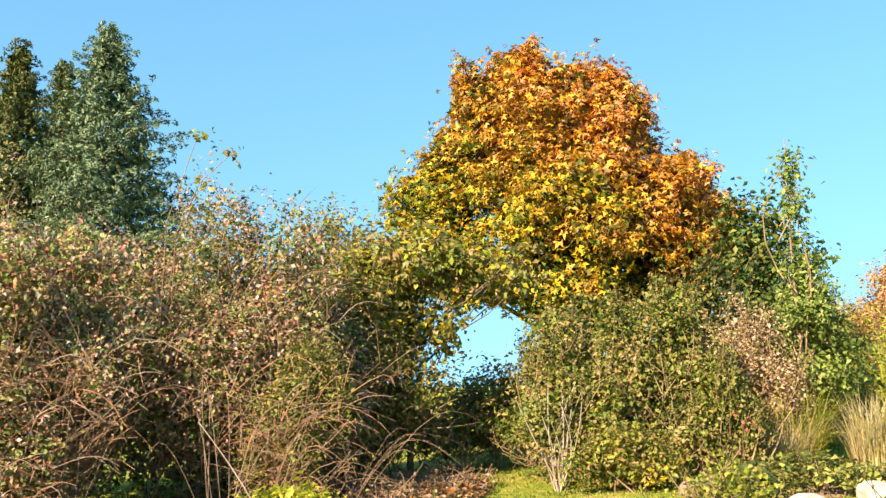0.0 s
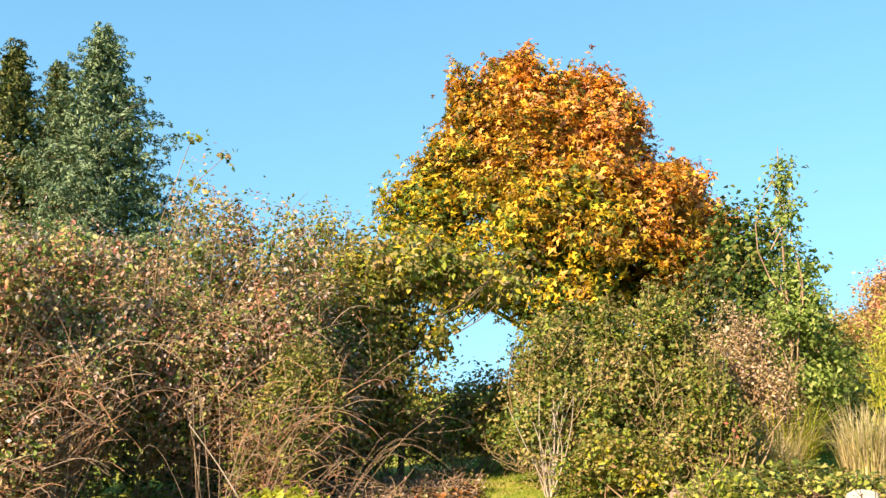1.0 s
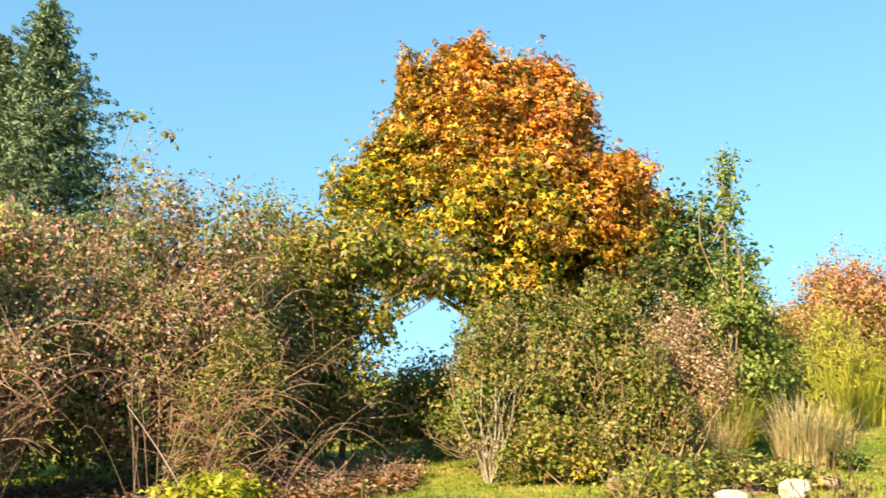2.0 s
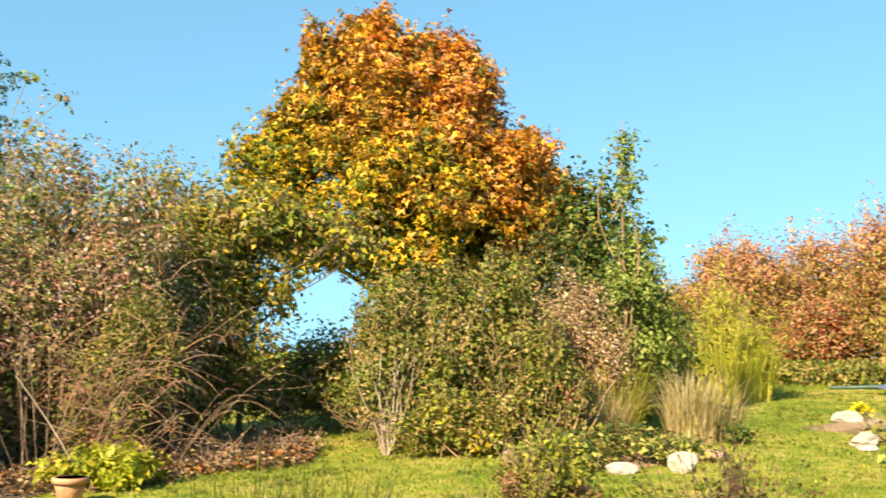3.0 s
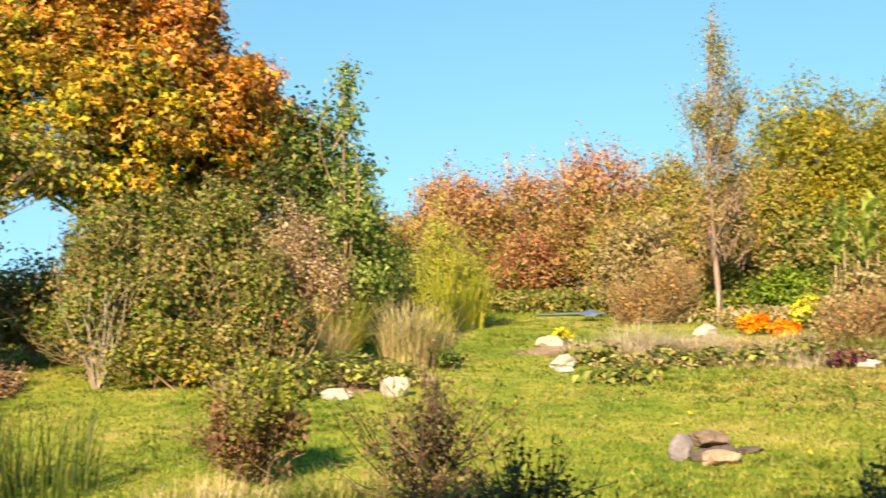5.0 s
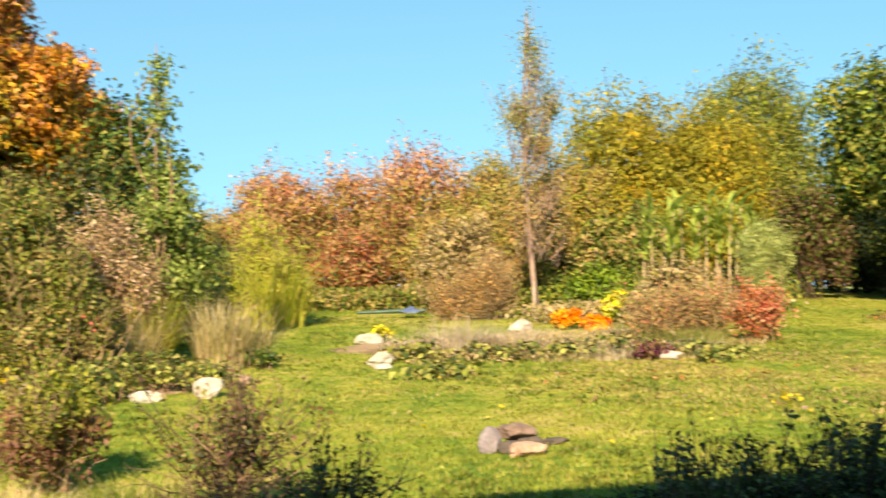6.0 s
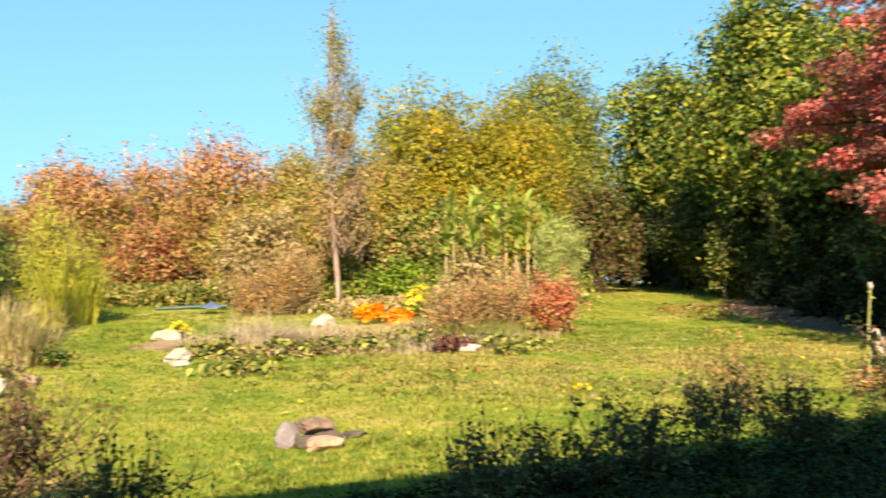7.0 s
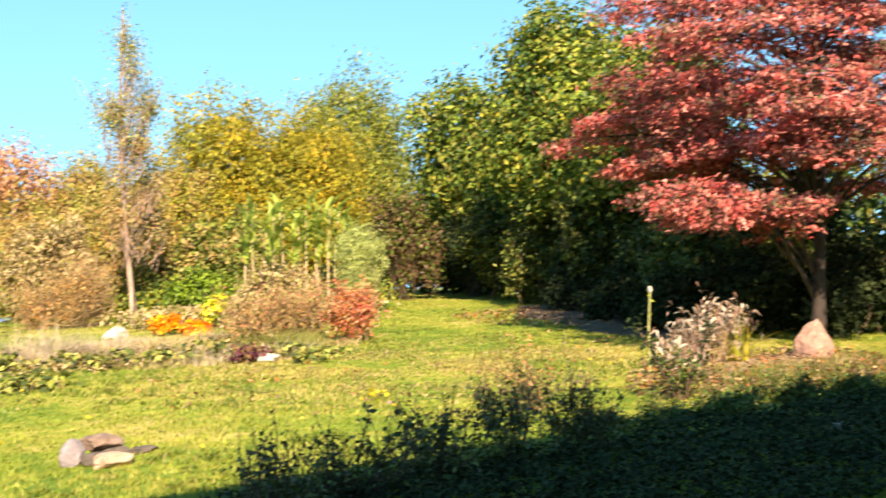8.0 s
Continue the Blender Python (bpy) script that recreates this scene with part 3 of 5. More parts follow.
mixed_green = leaf_mat("mixed_green", [GREEN, OLIVE, (0.14, 0.21, 0.03), (0.42, 0.31, 0.11), (0.27, 0.33, 0.04), (0.28, 0.27, 0.06), DEEP], [OLIVE, (0.46, 0.35, 0.17), (0.32, 0.27, 0.08), (0.38, 0.22, 0.09), GREEN, (0.12, 0.16, 0.03)], patch=1.4, cut=0.53)
dry_pink = leaf_mat("dry_pink", [TAN, (0.56, 0.36, 0.26), (0.46, 0.33, 0.20), (0.50, 0.30, 0.16), OLIVE, (0.62, 0.48, 0.34)], through_light=0.25)
dark_leaf = leaf_mat("dark_leaf", [DEEP, GREEN, (0.05, 0.09, 0.02), OLIVE], through_light=0.25)
poplar_leaf = leaf_mat("poplar_leaf", [(0.17, 0.23, 0.05), (0.26, 0.34, 0.07), (0.36, 0.42, 0.12), (0.13, 0.19, 0.035)], through_light=0.4)
lime_leaf = leaf_mat("lime_leaf", [(0.36, 0.40, 0.04), (0.44, 0.46, 0.06), (0.30, 0.35, 0.035), (0.52, 0.46, 0.05)], through_light=0.4)
hedge_red = leaf_mat("hedge_red", [(0.32, 0.29, 0.06), (0.46, 0.35, 0.08), (0.50, 0.38, 0.14), (0.40, 0.22, 0.08), (0.24, 0.26, 0.045), (0.34, 0.12, 0.07)], [(0.56, 0.25, 0.12), (0.60, 0.34, 0.21), (0.60, 0.35, 0.11), (0.48, 0.18, 0.11), (0.42, 0.28, 0.09), (0.62, 0.38, 0.27)],
                     patch=1.7, slope=(0, 0, 0.22, -0.56), cut=0.5, soft_cut=0.16)
hedge_olive = leaf_mat("hedge_olive", [(0.27, 0.27, 0.045), (0.42, 0.36, 0.10), (0.20, 0.23, 0.04), (0.44, 0.30, 0.08), (0.36, 0.34, 0.07)], [(0.52, 0.30, 0.11), (0.54, 0.36, 0.10), (0.44, 0.25, 0.11), (0.46, 0.36, 0.13)], patch=1.8, cut=0.56, soft_cut=0.09)
crimson_leaf = leaf_mat("crimson_leaf", [(0.45, 0.12, 0.08), (0.52, 0.24, 0.16), RUST, TAN, (0.34, 0.10, 0.06), OLIVE], [OLIVE, TAN, RUST, GREEN], patch=1.8, cut=0.54)
birch_leaf = leaf_mat("birch_leaf", [OLIVE, (0.46, 0.38, 0.16), (0.34, 0.32, 0.08), (0.18, 0.22, 0.05), (0.42, 0.38, 0.14)], [(0.46, 0.22, 0.08), TAN, (0.42, 0.28, 0.11), (0.32, 0.30, 0.07)], slope=(0, 0, -0.25, 0.7), patch=1.0)
yellow_leaf = leaf_mat("yellow_leaf", [(0.66, 0.47, 0.04), (0.60, 0.39, 0.035), (0.46, 0.40, 0.035), (0.36, 0.38, 0.04), (0.70, 0.50, 0.045), (0.28, 0.27, 0.045)], [(0.18, 0.23, 0.03), (0.32, 0.35, 0.04), (0.26, 0.26, 0.045), (0.50, 0.43, 0.04), (0.24, 0.29, 0.035), (0.38, 0.36, 0.045)], patch=1.0, cut=0.52, through_light=0.4)
willow_leaf = leaf_mat("willow_leaf", [(0.18, 0.21, 0.035), (0.13, 0.18, 0.03), OLIVE, LIME, (0.34, 0.32, 0.05)])
corn_leaf = leaf_mat("corn_leaf", [(0.46, 0.52, 0.12), (0.34, 0.42, 0.08), (0.56, 0.56, 0.20)], through_light=0.4)
pale_leaf = leaf_mat("pale_leaf", [(0.40, 0.46, 0.14), (0.48, 0.52, 0.22), (0.32, 0.38, 0.10)])
orange_dry = leaf_mat("orange_dry", [(0.56, 0.32, 0.11), (0.64, 0.40, 0.16), TAN, (0.48, 0.24, 0.08), OLIVE])
beige_dry = leaf_mat("beige_dry", [TAN, (0.45, 0.36, 0.20), OLIVE, (0.33, 0.26, 0.13)])
fresh_leaf = leaf_mat("fresh_leaf", [(0.16, 0.26, 0.02), (0.25, 0.34, 0.03), GREEN])
red_bright = leaf_mat("red_bright", [(0.66, 0.16, 0.10), (0.70, 0.26, 0.17), (0.52, 0.12, 0.07), RUST, TAN], [RUST, TAN, OLIVE, (0.6, 0.2, 0.12)], patch=2.5, cut=0.55)
red_mixed = leaf_mat("red_mixed", [(0.54, 0.26, 0.12), (0.60, 0.20, 0.12), (0.48, 0.33, 0.13), (0.40, 0.34, 0.10), OLIVE], [TAN, (0.34, 0.30, 0.09), (0.46, 0.34, 0.15), (0.22, 0.27, 0.06), (0.5, 0.26, 0.1)], patch=1.8, cut=0.55)
# the second palette's dark browns put shaded gaps between the sprays into colour
acer_leaf = leaf_mat("acer_leaf", [(0.60, 0.10, 0.085), (0.70, 0.20, 0.165), (0.42, 0.07, 0.06), (0.72, 0.27, 0.225)], [(0.18, 0.06, 0.05), (0.38, 0.09, 0.075), (0.12, 0.07, 0.05), (0.11, 0.11, 0.045), (0.20, 0.14, 0.09), (0.55, 0.16, 0.13)], patch=1.9, cut=0.49, soft_cut=0.08, through_light=0.2)
tall_green = leaf_mat("tall_green", [GREEN, (0.14, 0.21, 0.025), LIME, (0.26, 0.26, 0.04), (0.46, 0.40, 0.05), DEEP], [DEEP, GREEN, OLIVE, (0.20, 0.26, 0.035)], patch=0.9, through_light=0.3)
bed_leaf = leaf_mat("bed_leaf", [(0.26, 0.29, 0.05), (0.40, 0.40, 0.10), (0.11, 0.15, 0.03), (0.34, 0.30, 0.08), (0.07, 0.10, 0.025)], rough=0.4)
purple_leaf = leaf_mat("purple_leaf", [(0.12, 0.03, 0.05), (0.22, 0.06, 0.09), BROWN])
orange_petal = leaf_mat("orange_petal", [(0.90, 0.30, 0.01), (0.92, 0.42, 0.02), (0.80, 0.22, 0.02)], through_light=0.25)
yellow_petal = leaf_mat("yellow_petal", [(0.85, 0.72, 0.03), (0.75, 0.66, 0.06), (0.5, 0.5, 0.05)], through_light=0.25)
needle_blue = leaf_mat("needle_blue", [(0.10, 0.15, 0.07), (0.22, 0.29, 0.16), (0.05, 0.09, 0.04), (0.13, 0.18, 0.07), (0.16, 0.22, 0.12)], through_light=0.1)
needle_dark = leaf_mat("needle_dark", [(0.05, 0.075, 0.02), (0.10, 0.12, 0.03), (0.15, 0.14, 0.04)], through_light=0.1)
rough_grass = leaf_mat("rough_grass", [(0.20, 0.24, 0.05), (0.34, 0.30, 0.10), (0.14, 0.18, 0.03)])
tan_grass = leaf_mat("tan_grass", [(0.58, 0.46, 0.24), (0.44, 0.35, 0.16), (0.34, 0.32, 0.10), (0.62, 0.52, 0.32)])
dry_grass = leaf_mat("dry_grass", [(0.60, 0.50, 0.36), (0.52, 0.42, 0.29), (0.66, 0.56, 0.42), (0.44, 0.38, 0.20)])
litter_mat = leaf_mat("litter", [(0.14, 0.08, 0.035), (0.20, 0.12, 0.065), (0.36, 0.26, 0.13), (0.30, 0.11, 0.03), (0.22, 0.15, 0.10)], through_light=0.1)
# greens darkened for leaves in the house's shadow, with a few lighter ones
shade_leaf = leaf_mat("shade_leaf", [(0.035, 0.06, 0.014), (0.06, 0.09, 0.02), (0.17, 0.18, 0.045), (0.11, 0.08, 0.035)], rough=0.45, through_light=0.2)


# leaf green taken down almost to black, so that deep shade sits in the colour
shade_green = leaf_mat("shade_green", [(0.012, 0.024, 0.008), (0.022, 0.038, 0.011), (0.035, 0.046, 0.016)], through_light=0.1, rough=0.95)
# olive leaves with shade put into the dark colours, lit leaves into the light
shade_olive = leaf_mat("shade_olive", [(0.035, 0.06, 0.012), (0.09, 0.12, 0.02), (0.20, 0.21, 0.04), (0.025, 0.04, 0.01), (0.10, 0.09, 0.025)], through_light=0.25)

# ---- far left: conifers ----
def conifer(name, label, x, y, h, r, mat, seed, bare=0.06, gap=0.42, per=11, tuft=0.34):
    rng = np.random.default_rng(seed)
    ob = thing(name, x, y, label, "conifer")
    part("trunk", tube([(0, 0, -0.2), (0.05, 0, h * 0.5), (0, 0, h)], [0.24, 0.14, 0.02], 9), bark, ob, smooth=True)
    pos, nor, wood = [], [], []
    z = bare * h
    while z < h * 0.985:
        s = 1 - z / h
        reach = r * (s ** 0.8) * (1 if s < 0.85 else 0.9)
        k = max(4, int(per * (0.45 + 0.55 * s)))
        a0 = rng.uniform(0, 6.28)
        for i in range(k):
            a = a0 + i * 2 * math.pi / k + rng.normal() * 0.15
            length = reach * rng.uniform(0.68, 1.12) + 0.12
            out = np.array([math.cos(a), math.sin(a), 0])
            rise = 0.12 + 0.5 * (1 - s)
            steps = np.arange(0.2, 1.001, min(0.4, 0.3 / length))
            line = [out * length * q + np.array([0, 0, z + length * (rise * q - 0.42 * q * q + 0.2 * q ** 3)]) for q in steps]
            side = np.array([-out[1], out[0], 0])
            if length > 0.9:
                wood.append(tube(np.array([line[0], line[len(line) // 2], line[-1]]), [0.03, 0.018, 0.006], 3))
            for q, c in zip(steps, line):
                half = 0.30 * length * (1.05 - q) * (0.5 if q < 0.4 else 1.0)
                for w in np.arange(-half, half + 0.01, 0.30):   # branchlets, each ending in a tuft of needles
                    w = w + rng.normal() * 0.06
                    tuft_at = c + side * w + out * abs(w) * 0.5 + np.array([0, 0, 0.10 * rng.normal() - 0.12 * abs(w)])
                    m = 17
                    ray = unit(rng.normal(size=(m, 3)) + out * 0.9 + side * np.sign(w) * 0.4 + np.array([0, 0, 0.35]))
                    pos.append(tuft_at + ray * 0.14 * rng.uniform(0.2, 1.0, (m, 1)))
                    nor.append(ray + np.array([0, 0, 0.3]) + rng.normal(size=(m, 3)) * 0.25)
        z += gap * (0.55 + 0.45 * s) * rng.uniform(0.85, 1.15)
    z = rng.uniform(0, 1, 9000) ** 1.5 * h * 0.97      # old needles close to the trunk
    a, q = rng.uniform(0, 6.28, 9000), np.sqrt(rng.uniform(0, 1, 9000)) * 0.62 * r * (1 - z / h) ** 0.8
    pos.append(np.stack([np.cos(a) * q, np.sin(a) * q, z], 1))
    nor.append(rng.normal(size=(9000, 3)))
    pos, nor = np.concatenate(pos), np.concatenate(nor)
    part("bough_frame", joined(wood), bark, ob, kind="stuff")
    part("needle_coat", leaves(rng, pos, nor, np.where(np.arange(len(pos)) < len(pos) - 9000, 1.0, 2.0) * tuft * rng.uniform(0.6, 1.2, len(pos)), 0.36, "oval", 0.1), mat, ob, kind="stuff")
    return ob


conifer("blue_spruce", "tall blue-green spruce with dense layered boughs", -11.75, 37.7, 14.1, 6.1, needle_blue, 3, gap=0.8, per=13, tuft=0.17)
conifer("spruce", "dark olive spruce behind the shrubs", -16.2, 41.0, 14.7, 5.0, needle_dark, 4, gap=0.75, tuft=0.19)
conifer("spruce", "dark narrow spruce top behind the others", -15.9, 45.0, 15.2, 3.6, needle_dark, 6, gap=0.75, tuft=0.19)

# ---- left: tangled shrubs ----
shrub("bramble_shrub", "tangled twiggy shrub with pinkish-brown and green leaves", -5.2, 12.5, 4.4, 2.8, 3.6, bramble_leaf, 0.058, 42000, twig_rose, stems=26, twigs=800, web=300, bare=0.1, seed=11, shoots=60, uneven=0.42, low=0.0, k=12, spread=0.085, stem_r=0.010, gap_cut=-0.3, core=0.45, cane_m=cane_red, bough=0.26)
shrub("bramble_shrub", "tall tangled shrub with dry arching stems", -2.85, 14.1, 4.0, 2.6, 3.85, bramble_pink, 0.058, 42000, twig_rose, stems=30, twigs=800, web=380, bare=0.45, seed=12, shoots=60, uneven=0.42, low=0.15, k=12, spread=0.085, stem_r=0.010, gap_cut=-0.3, core=0.45, cane_m=cane_red, bough=0.26)
shrub("bramble_shrub", "leafy green and yellow shrub beside the dark hollow", -1.14, 15.6, 2.75, 2.4, 3.7, bramble_green, 0.07, 22000, stems=20, twigs=800, seed=13, shoots=150, uneven=0.3, low=0.05, k=9, spread=0.11, stem_r=0.014)
shrub("shrub", "shaded dark shrub under the overhanging branches", 0.35, 16.6, 2.7, 1.6, 1.5, leaf_mat("hollow_leaf", [(0.20, 0.27, 0.05), (0.36, 0.25, 0.13), (0.14, 0.20, 0.035), (0.36, 0.33, 0.09), (0.42, 0.27, 0.14)]), 0.08, 6000, twig_brown, stems=10, twigs=300, seed=14, low=0.0)
for i, (ux, uy, uw, uh, um) in enumerate([(-4.35, 12.1, 2.0, 2.8, bramble_leaf), (-5.0, 11.7, 1.8, 1.1, bramble_leaf), (-6.2, 11.7, 2.4, 1.3, bramble_leaf), (-1.7, 12.95, 1.4, 1.9, mixed_green)]):
    shrub("shrub", "low tangled growth at the foot of the shrubs", ux, uy, uw, 1.1, uh, um, 0.05, 10000, twig_rose, stems=10, twigs=420, web=220, bare=0.2, shoots=20, cane_m=cane_red, stem_r=0.009, seed=18 + 100 * i, low=0.0, uneven=0.4, core=0.3, group="undergrowth")
shrub("leafy_plant", "low leafy plant with lime-green leaves", -1.68, 11.65, 1.15, 0.8, 0.45, lime_leaf, 0.085, 1300, stems=6, seed=15, category="plant", spread=0.06)

shrub("shrub", "olive shrub at the edge of the dark hollow", 1.35, 15.9, 1.1, 1.0, 1.95, mixed_green, 0.07, 4200, twig_tan, stems=10, twigs=160, shoots=30, seed=16, low=0.0)
shrub("shrub", "olive-green shrub behind the twiggy one", 2.3, 16.2, 1.8, 1.2, 2.25, mixed_green, 0.08, 6000, twig_tan, stems=8, twigs=120, shoots=40, seed=17, low=0.0)

# ---- orange maple and the trees by it ----
maple_lobes = [(-0.75, 0, 7.4, 0.8, 0.9, 0.95), (0.2, 0.1, 7.15, 0.8, 0.9, 0.85), (0.95, 0, 6.95, 0.8, 0.9, 0.9), (-1.75, 0, 6.9, 0.75, 0.9, 0.95), (1.25, 0.2, 6.4, 0.85, 1.1, 0.9),
               (-0.2, 0, 5.7, 2.2, 1.9, 1.7), (-2.55, 0, 4.9, 1.1, 1.3, 0.95), (2.15, 0, 4.9, 1.0, 1.3, 1.05), (2.9, -0.2, 3.6, 1.2, 1.4, 1.15), (-2.7, 0, 4.0, 1.1, 1.3, 0.9),
               (0.3, -1.3, 4.3, 2.5, 1.5, 1.7), (-1.5, -1.0, 3.05, 1.3, 1.2, 0.75), (0.2, -1.4, 2.7, 1.2, 1.1, 1.0), (-2.3, -0.5, 3.2, 1.0, 1.0, 0.8), (1.9, -0.8, 2.8, 1.3, 1.2, 0.9), (-2.15, 0, 5.9, 0.85, 0.9, 0.8), (3.0, 0, 4.4, 0.75, 1.0, 0.75)]
tree("maple_tree", "broad maple in bright orange and yellow autumn leaf", 2.55, 23.2, 8.6, maple_lobes, maple_leaf, 0.128, 60000, 0.2, shape="maple", clump=14, spread=0.15, inner=0.2, bough=0.5, bulge=1.0, seed=21, limbs=14, twigs=60, shoots=170, shoot_len=0.5, uneven=0.28, core=0.3, gap_cut=-0.15)
tree("small_tree", "small tree with dark green leaves arching over the gap", -0.55, 15.6, 3.7, [(0.1, 0, 3.0, 1.0, 0.9, 0.6), (1.15, 0, 2.8, 0.8, 0.7, 0.42), (-0.5, 0, 2.3, 0.85, 0.9, 0.8), (0.5, -0.3, 2.0, 0.38, 0.4, 0.35)], bramble_green, 0.11, 4500, 0.05, seed=22, limbs=7, twigs=60, spread=0.12)
tree("small_tree", "dark green bushy tree beside the maple", 5.9, 20.4, 4.4, [(-0.1, 0, 3.2, 0.8, 0.9, 1.1), (0.1, 0, 2.0, 0.9, 0.9, 1.1), (-0.3, 0, 1.4, 1.0, 1.0, 1.0)], dark_leaf, 0.13, 5500, 0.07, seed=23)
tree("poplar_tree", "slender young tree with small green leaves and a pale stem", 4.9, 15.1, 4.5, [(0.05, 0, 1.7, 0.5, 0.5, 0.75), (0.05, 0, 2.4, 0.36, 0.36, 0.8), (-0.12, 0, 3.3, 0.14, 0.15, 0.95), (0.1, 0, 1.2, 0.62, 0.55, 0.5)],
     poplar_leaf, 0.085, 4600, 0.03, twig_brown, lean=(-0.18, 0), seed=24, core=0.03, limbs=5, trunk_top=0.97, clump=6, spread=0.09, twigs=40, shoots=30, shoot_len=0.35)

# ---- middle: shrubs round the bed ----
shrub("shrub", "twiggy grey-green shrub with pale bare stems at its foot", 1.5, 14.3, 1.75, 1.7, 2.1, mixed_green, 0.062, 13000, twig_tan, stems=22, twigs=450, seed=31, shoots=80, uneven=0.32, low=0.2)
shrub("shrub", "dense olive-green garden shrub", 2.6, 13.9, 2.2, 1.8, 2.3, mixed_green, 0.062, 20000, twig_tan, stems=16, twigs=450, seed=32, shoots=80, uneven=0.32, low=0.0)
shrub("shrub", "dry pink-brown seedheads on a tall shrub", 4.0, 14.9, 1.6, 1.3, 2.05, dry_pink, 0.05, 10000, twig_tan, stems=16, twigs=600, seed=33, shoots=80, uneven=0.32, low=0.1)
shrub("shrub", "loose olive shrub with a forked bare branch", 3.2, 13.5, 1.1, 1.1, 1.45, mixed_green, 0.055, 6500, twig_tan, stems=12, twigs=300, seed=34, shoots=80, uneven=0.32, low=0.1)
shrub("shrub", "low dark-green shrub in front of the taller ones", 2.1, 13.0, 1.4, 0.9, 0.8, bramble_green, 0.055, 5500, stems=8, seed=35, low=0.0)
grass_clump("tall_grass", "tall tan dry grass in front of the shrubs", 4.05, 14.0, 0.4, 0.95, 480, tan_grass, 0.016, 0.5, seed=28)
grass_clump("yellow_plant", "yellowing upright perennial beside the pale stem", 4.45, 14.6, 0.36, 1.15, 420, lime_leaf, 0.026, 0.5, seed=36, category="plant")
grass_clump("ornamental_grass", "clump of straw-coloured ornamental grass", 5.15, 13.6, 0.34, 1.15, 420, tan_grass, 0.018, 0.4, seed=37, segs=4)
grass_clump("ornamental_grass", "spreading straw-coloured grass with arching blades", 5.5, 13.75, 0.32, 0.95, 240, tan_grass, 0.018, 0.7, seed=39, segs=4)
shrub("low_plant", "small dark leafy plant at the grass clump's foot", 5.65, 13.3, 0.5, 0.4, 0.3, dark_leaf, 0.06, 350, stems=6, seed=29, category="plant", spread=0.05)
shrub("shrub", "feathery yellow-green shrub at the lawn's edge", 8.35, 19.7, 1.6, 1.3, 2.0, leaf_mat("feathery", [(0.46, 0.50, 0.06), (0.54, 0.54, 0.09), (0.38, 0.42, 0.05), (0.56, 0.50, 0.10)], through_light=0.45), 0.13, 3600, stems=14, shoots=140, shoot_len=0.7, uneven=0.4, seed=38, core=0.05, low=0.0, shape="long", width=0.22, droop=-0.3)
grass_clump("yellow_plant", "tall feathery yellow-green stems at the lawn's edge", 8.2, 19.35, 0.65, 1.65, 520, bpy.data.materials["feathery"], 0.035, 0.45, seed=56, category="plant")

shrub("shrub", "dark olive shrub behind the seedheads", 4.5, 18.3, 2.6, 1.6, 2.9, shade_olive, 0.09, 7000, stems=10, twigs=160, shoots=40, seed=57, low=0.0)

# ---- back hedge ----
for i, (hx, hy, hw, hh, mat, text) in enumerate([
        (9.6, 27.6, 3.0, 2.9, hedge_olive, "olive and rust-coloured hedge shrub"), (11.9, 28.0, 3.2, 3.6, hedge_red, "hedge shrub in pink and rust autumn leaf"),
        (13.7, 26.6, 3.4, 3.9, hedge_red, "hedge shrub turning orange and red"), (14.9, 25.0, 3.4, 4.3, hedge_red, "tall hedge shrub with orange-red top"),
        (16.2, 23.6, 3.2, 4.0, hedge_olive, "olive-brown hedge shrub with dry tips"), (12.3, 24.2, 1.5, 2.0, crimson_leaf, "low hedge shrub with crimson leaves"), (14.4, 22.6, 2.4, 2.4, hedge_olive, "rusty olive hedge shrub"),
        (7.9, 26.0, 3.2, 2.4, hedge_olive, "olive hedge shrub with dry stems"), (11.2, 26.0, 2.8, 3.5, hedge_red, "pink and olive hedge shrub"), (8.9, 23.0, 2.2, 1.7, mixed_green, "low green hedge shrub"), (17.4, 22.0, 2.6, 3.6, hedge_olive, "brown and olive hedge shrub")]):
    shrub("hedge_shrub", text, hx, hy, hw * 1.25, 2.8, hh * 0.95, mat, 0.092, 16000, stems=8, twigs=90, shoots=60, shoot_len=0.6, uneven=0.3, k=10, seed=40 + i, low=0.0, spread=0.14, group="back hedge", stem_r=0.02, bough=0.3)

shrub("shrub", "pale beige shrub in front of the hedge", 12.9, 20.0, 2.5, 1.6, 2.0, beige_dry, 0.09, 7000, twig_tan, stems=14, twigs=160, shoots=70, uneven=0.4, k=9, seed=51, low=0.0)
shrub("shrub", "low fuzzy tan dry shrub", 11.65, 18.3, 1.1, 0.9, 0.8, orange_dry, 0.045, 1800, twig_tan, stems=14, twigs=240, shoots=160, shoot_len=0.5, uneven=0.6, core=0.1, seed=55, low=0.0)
shrub("shrub", "fuzzy orange-brown dry shrub", 12.3, 18.0, 1.2, 1.0, 1.05, orange_dry, 0.045, 2600, twig_tan, stems=20, twigs=420, shoots=260, shoot_len=0.5, uneven=0.6, k=9, core=0.1, seed=52, low=0.0)
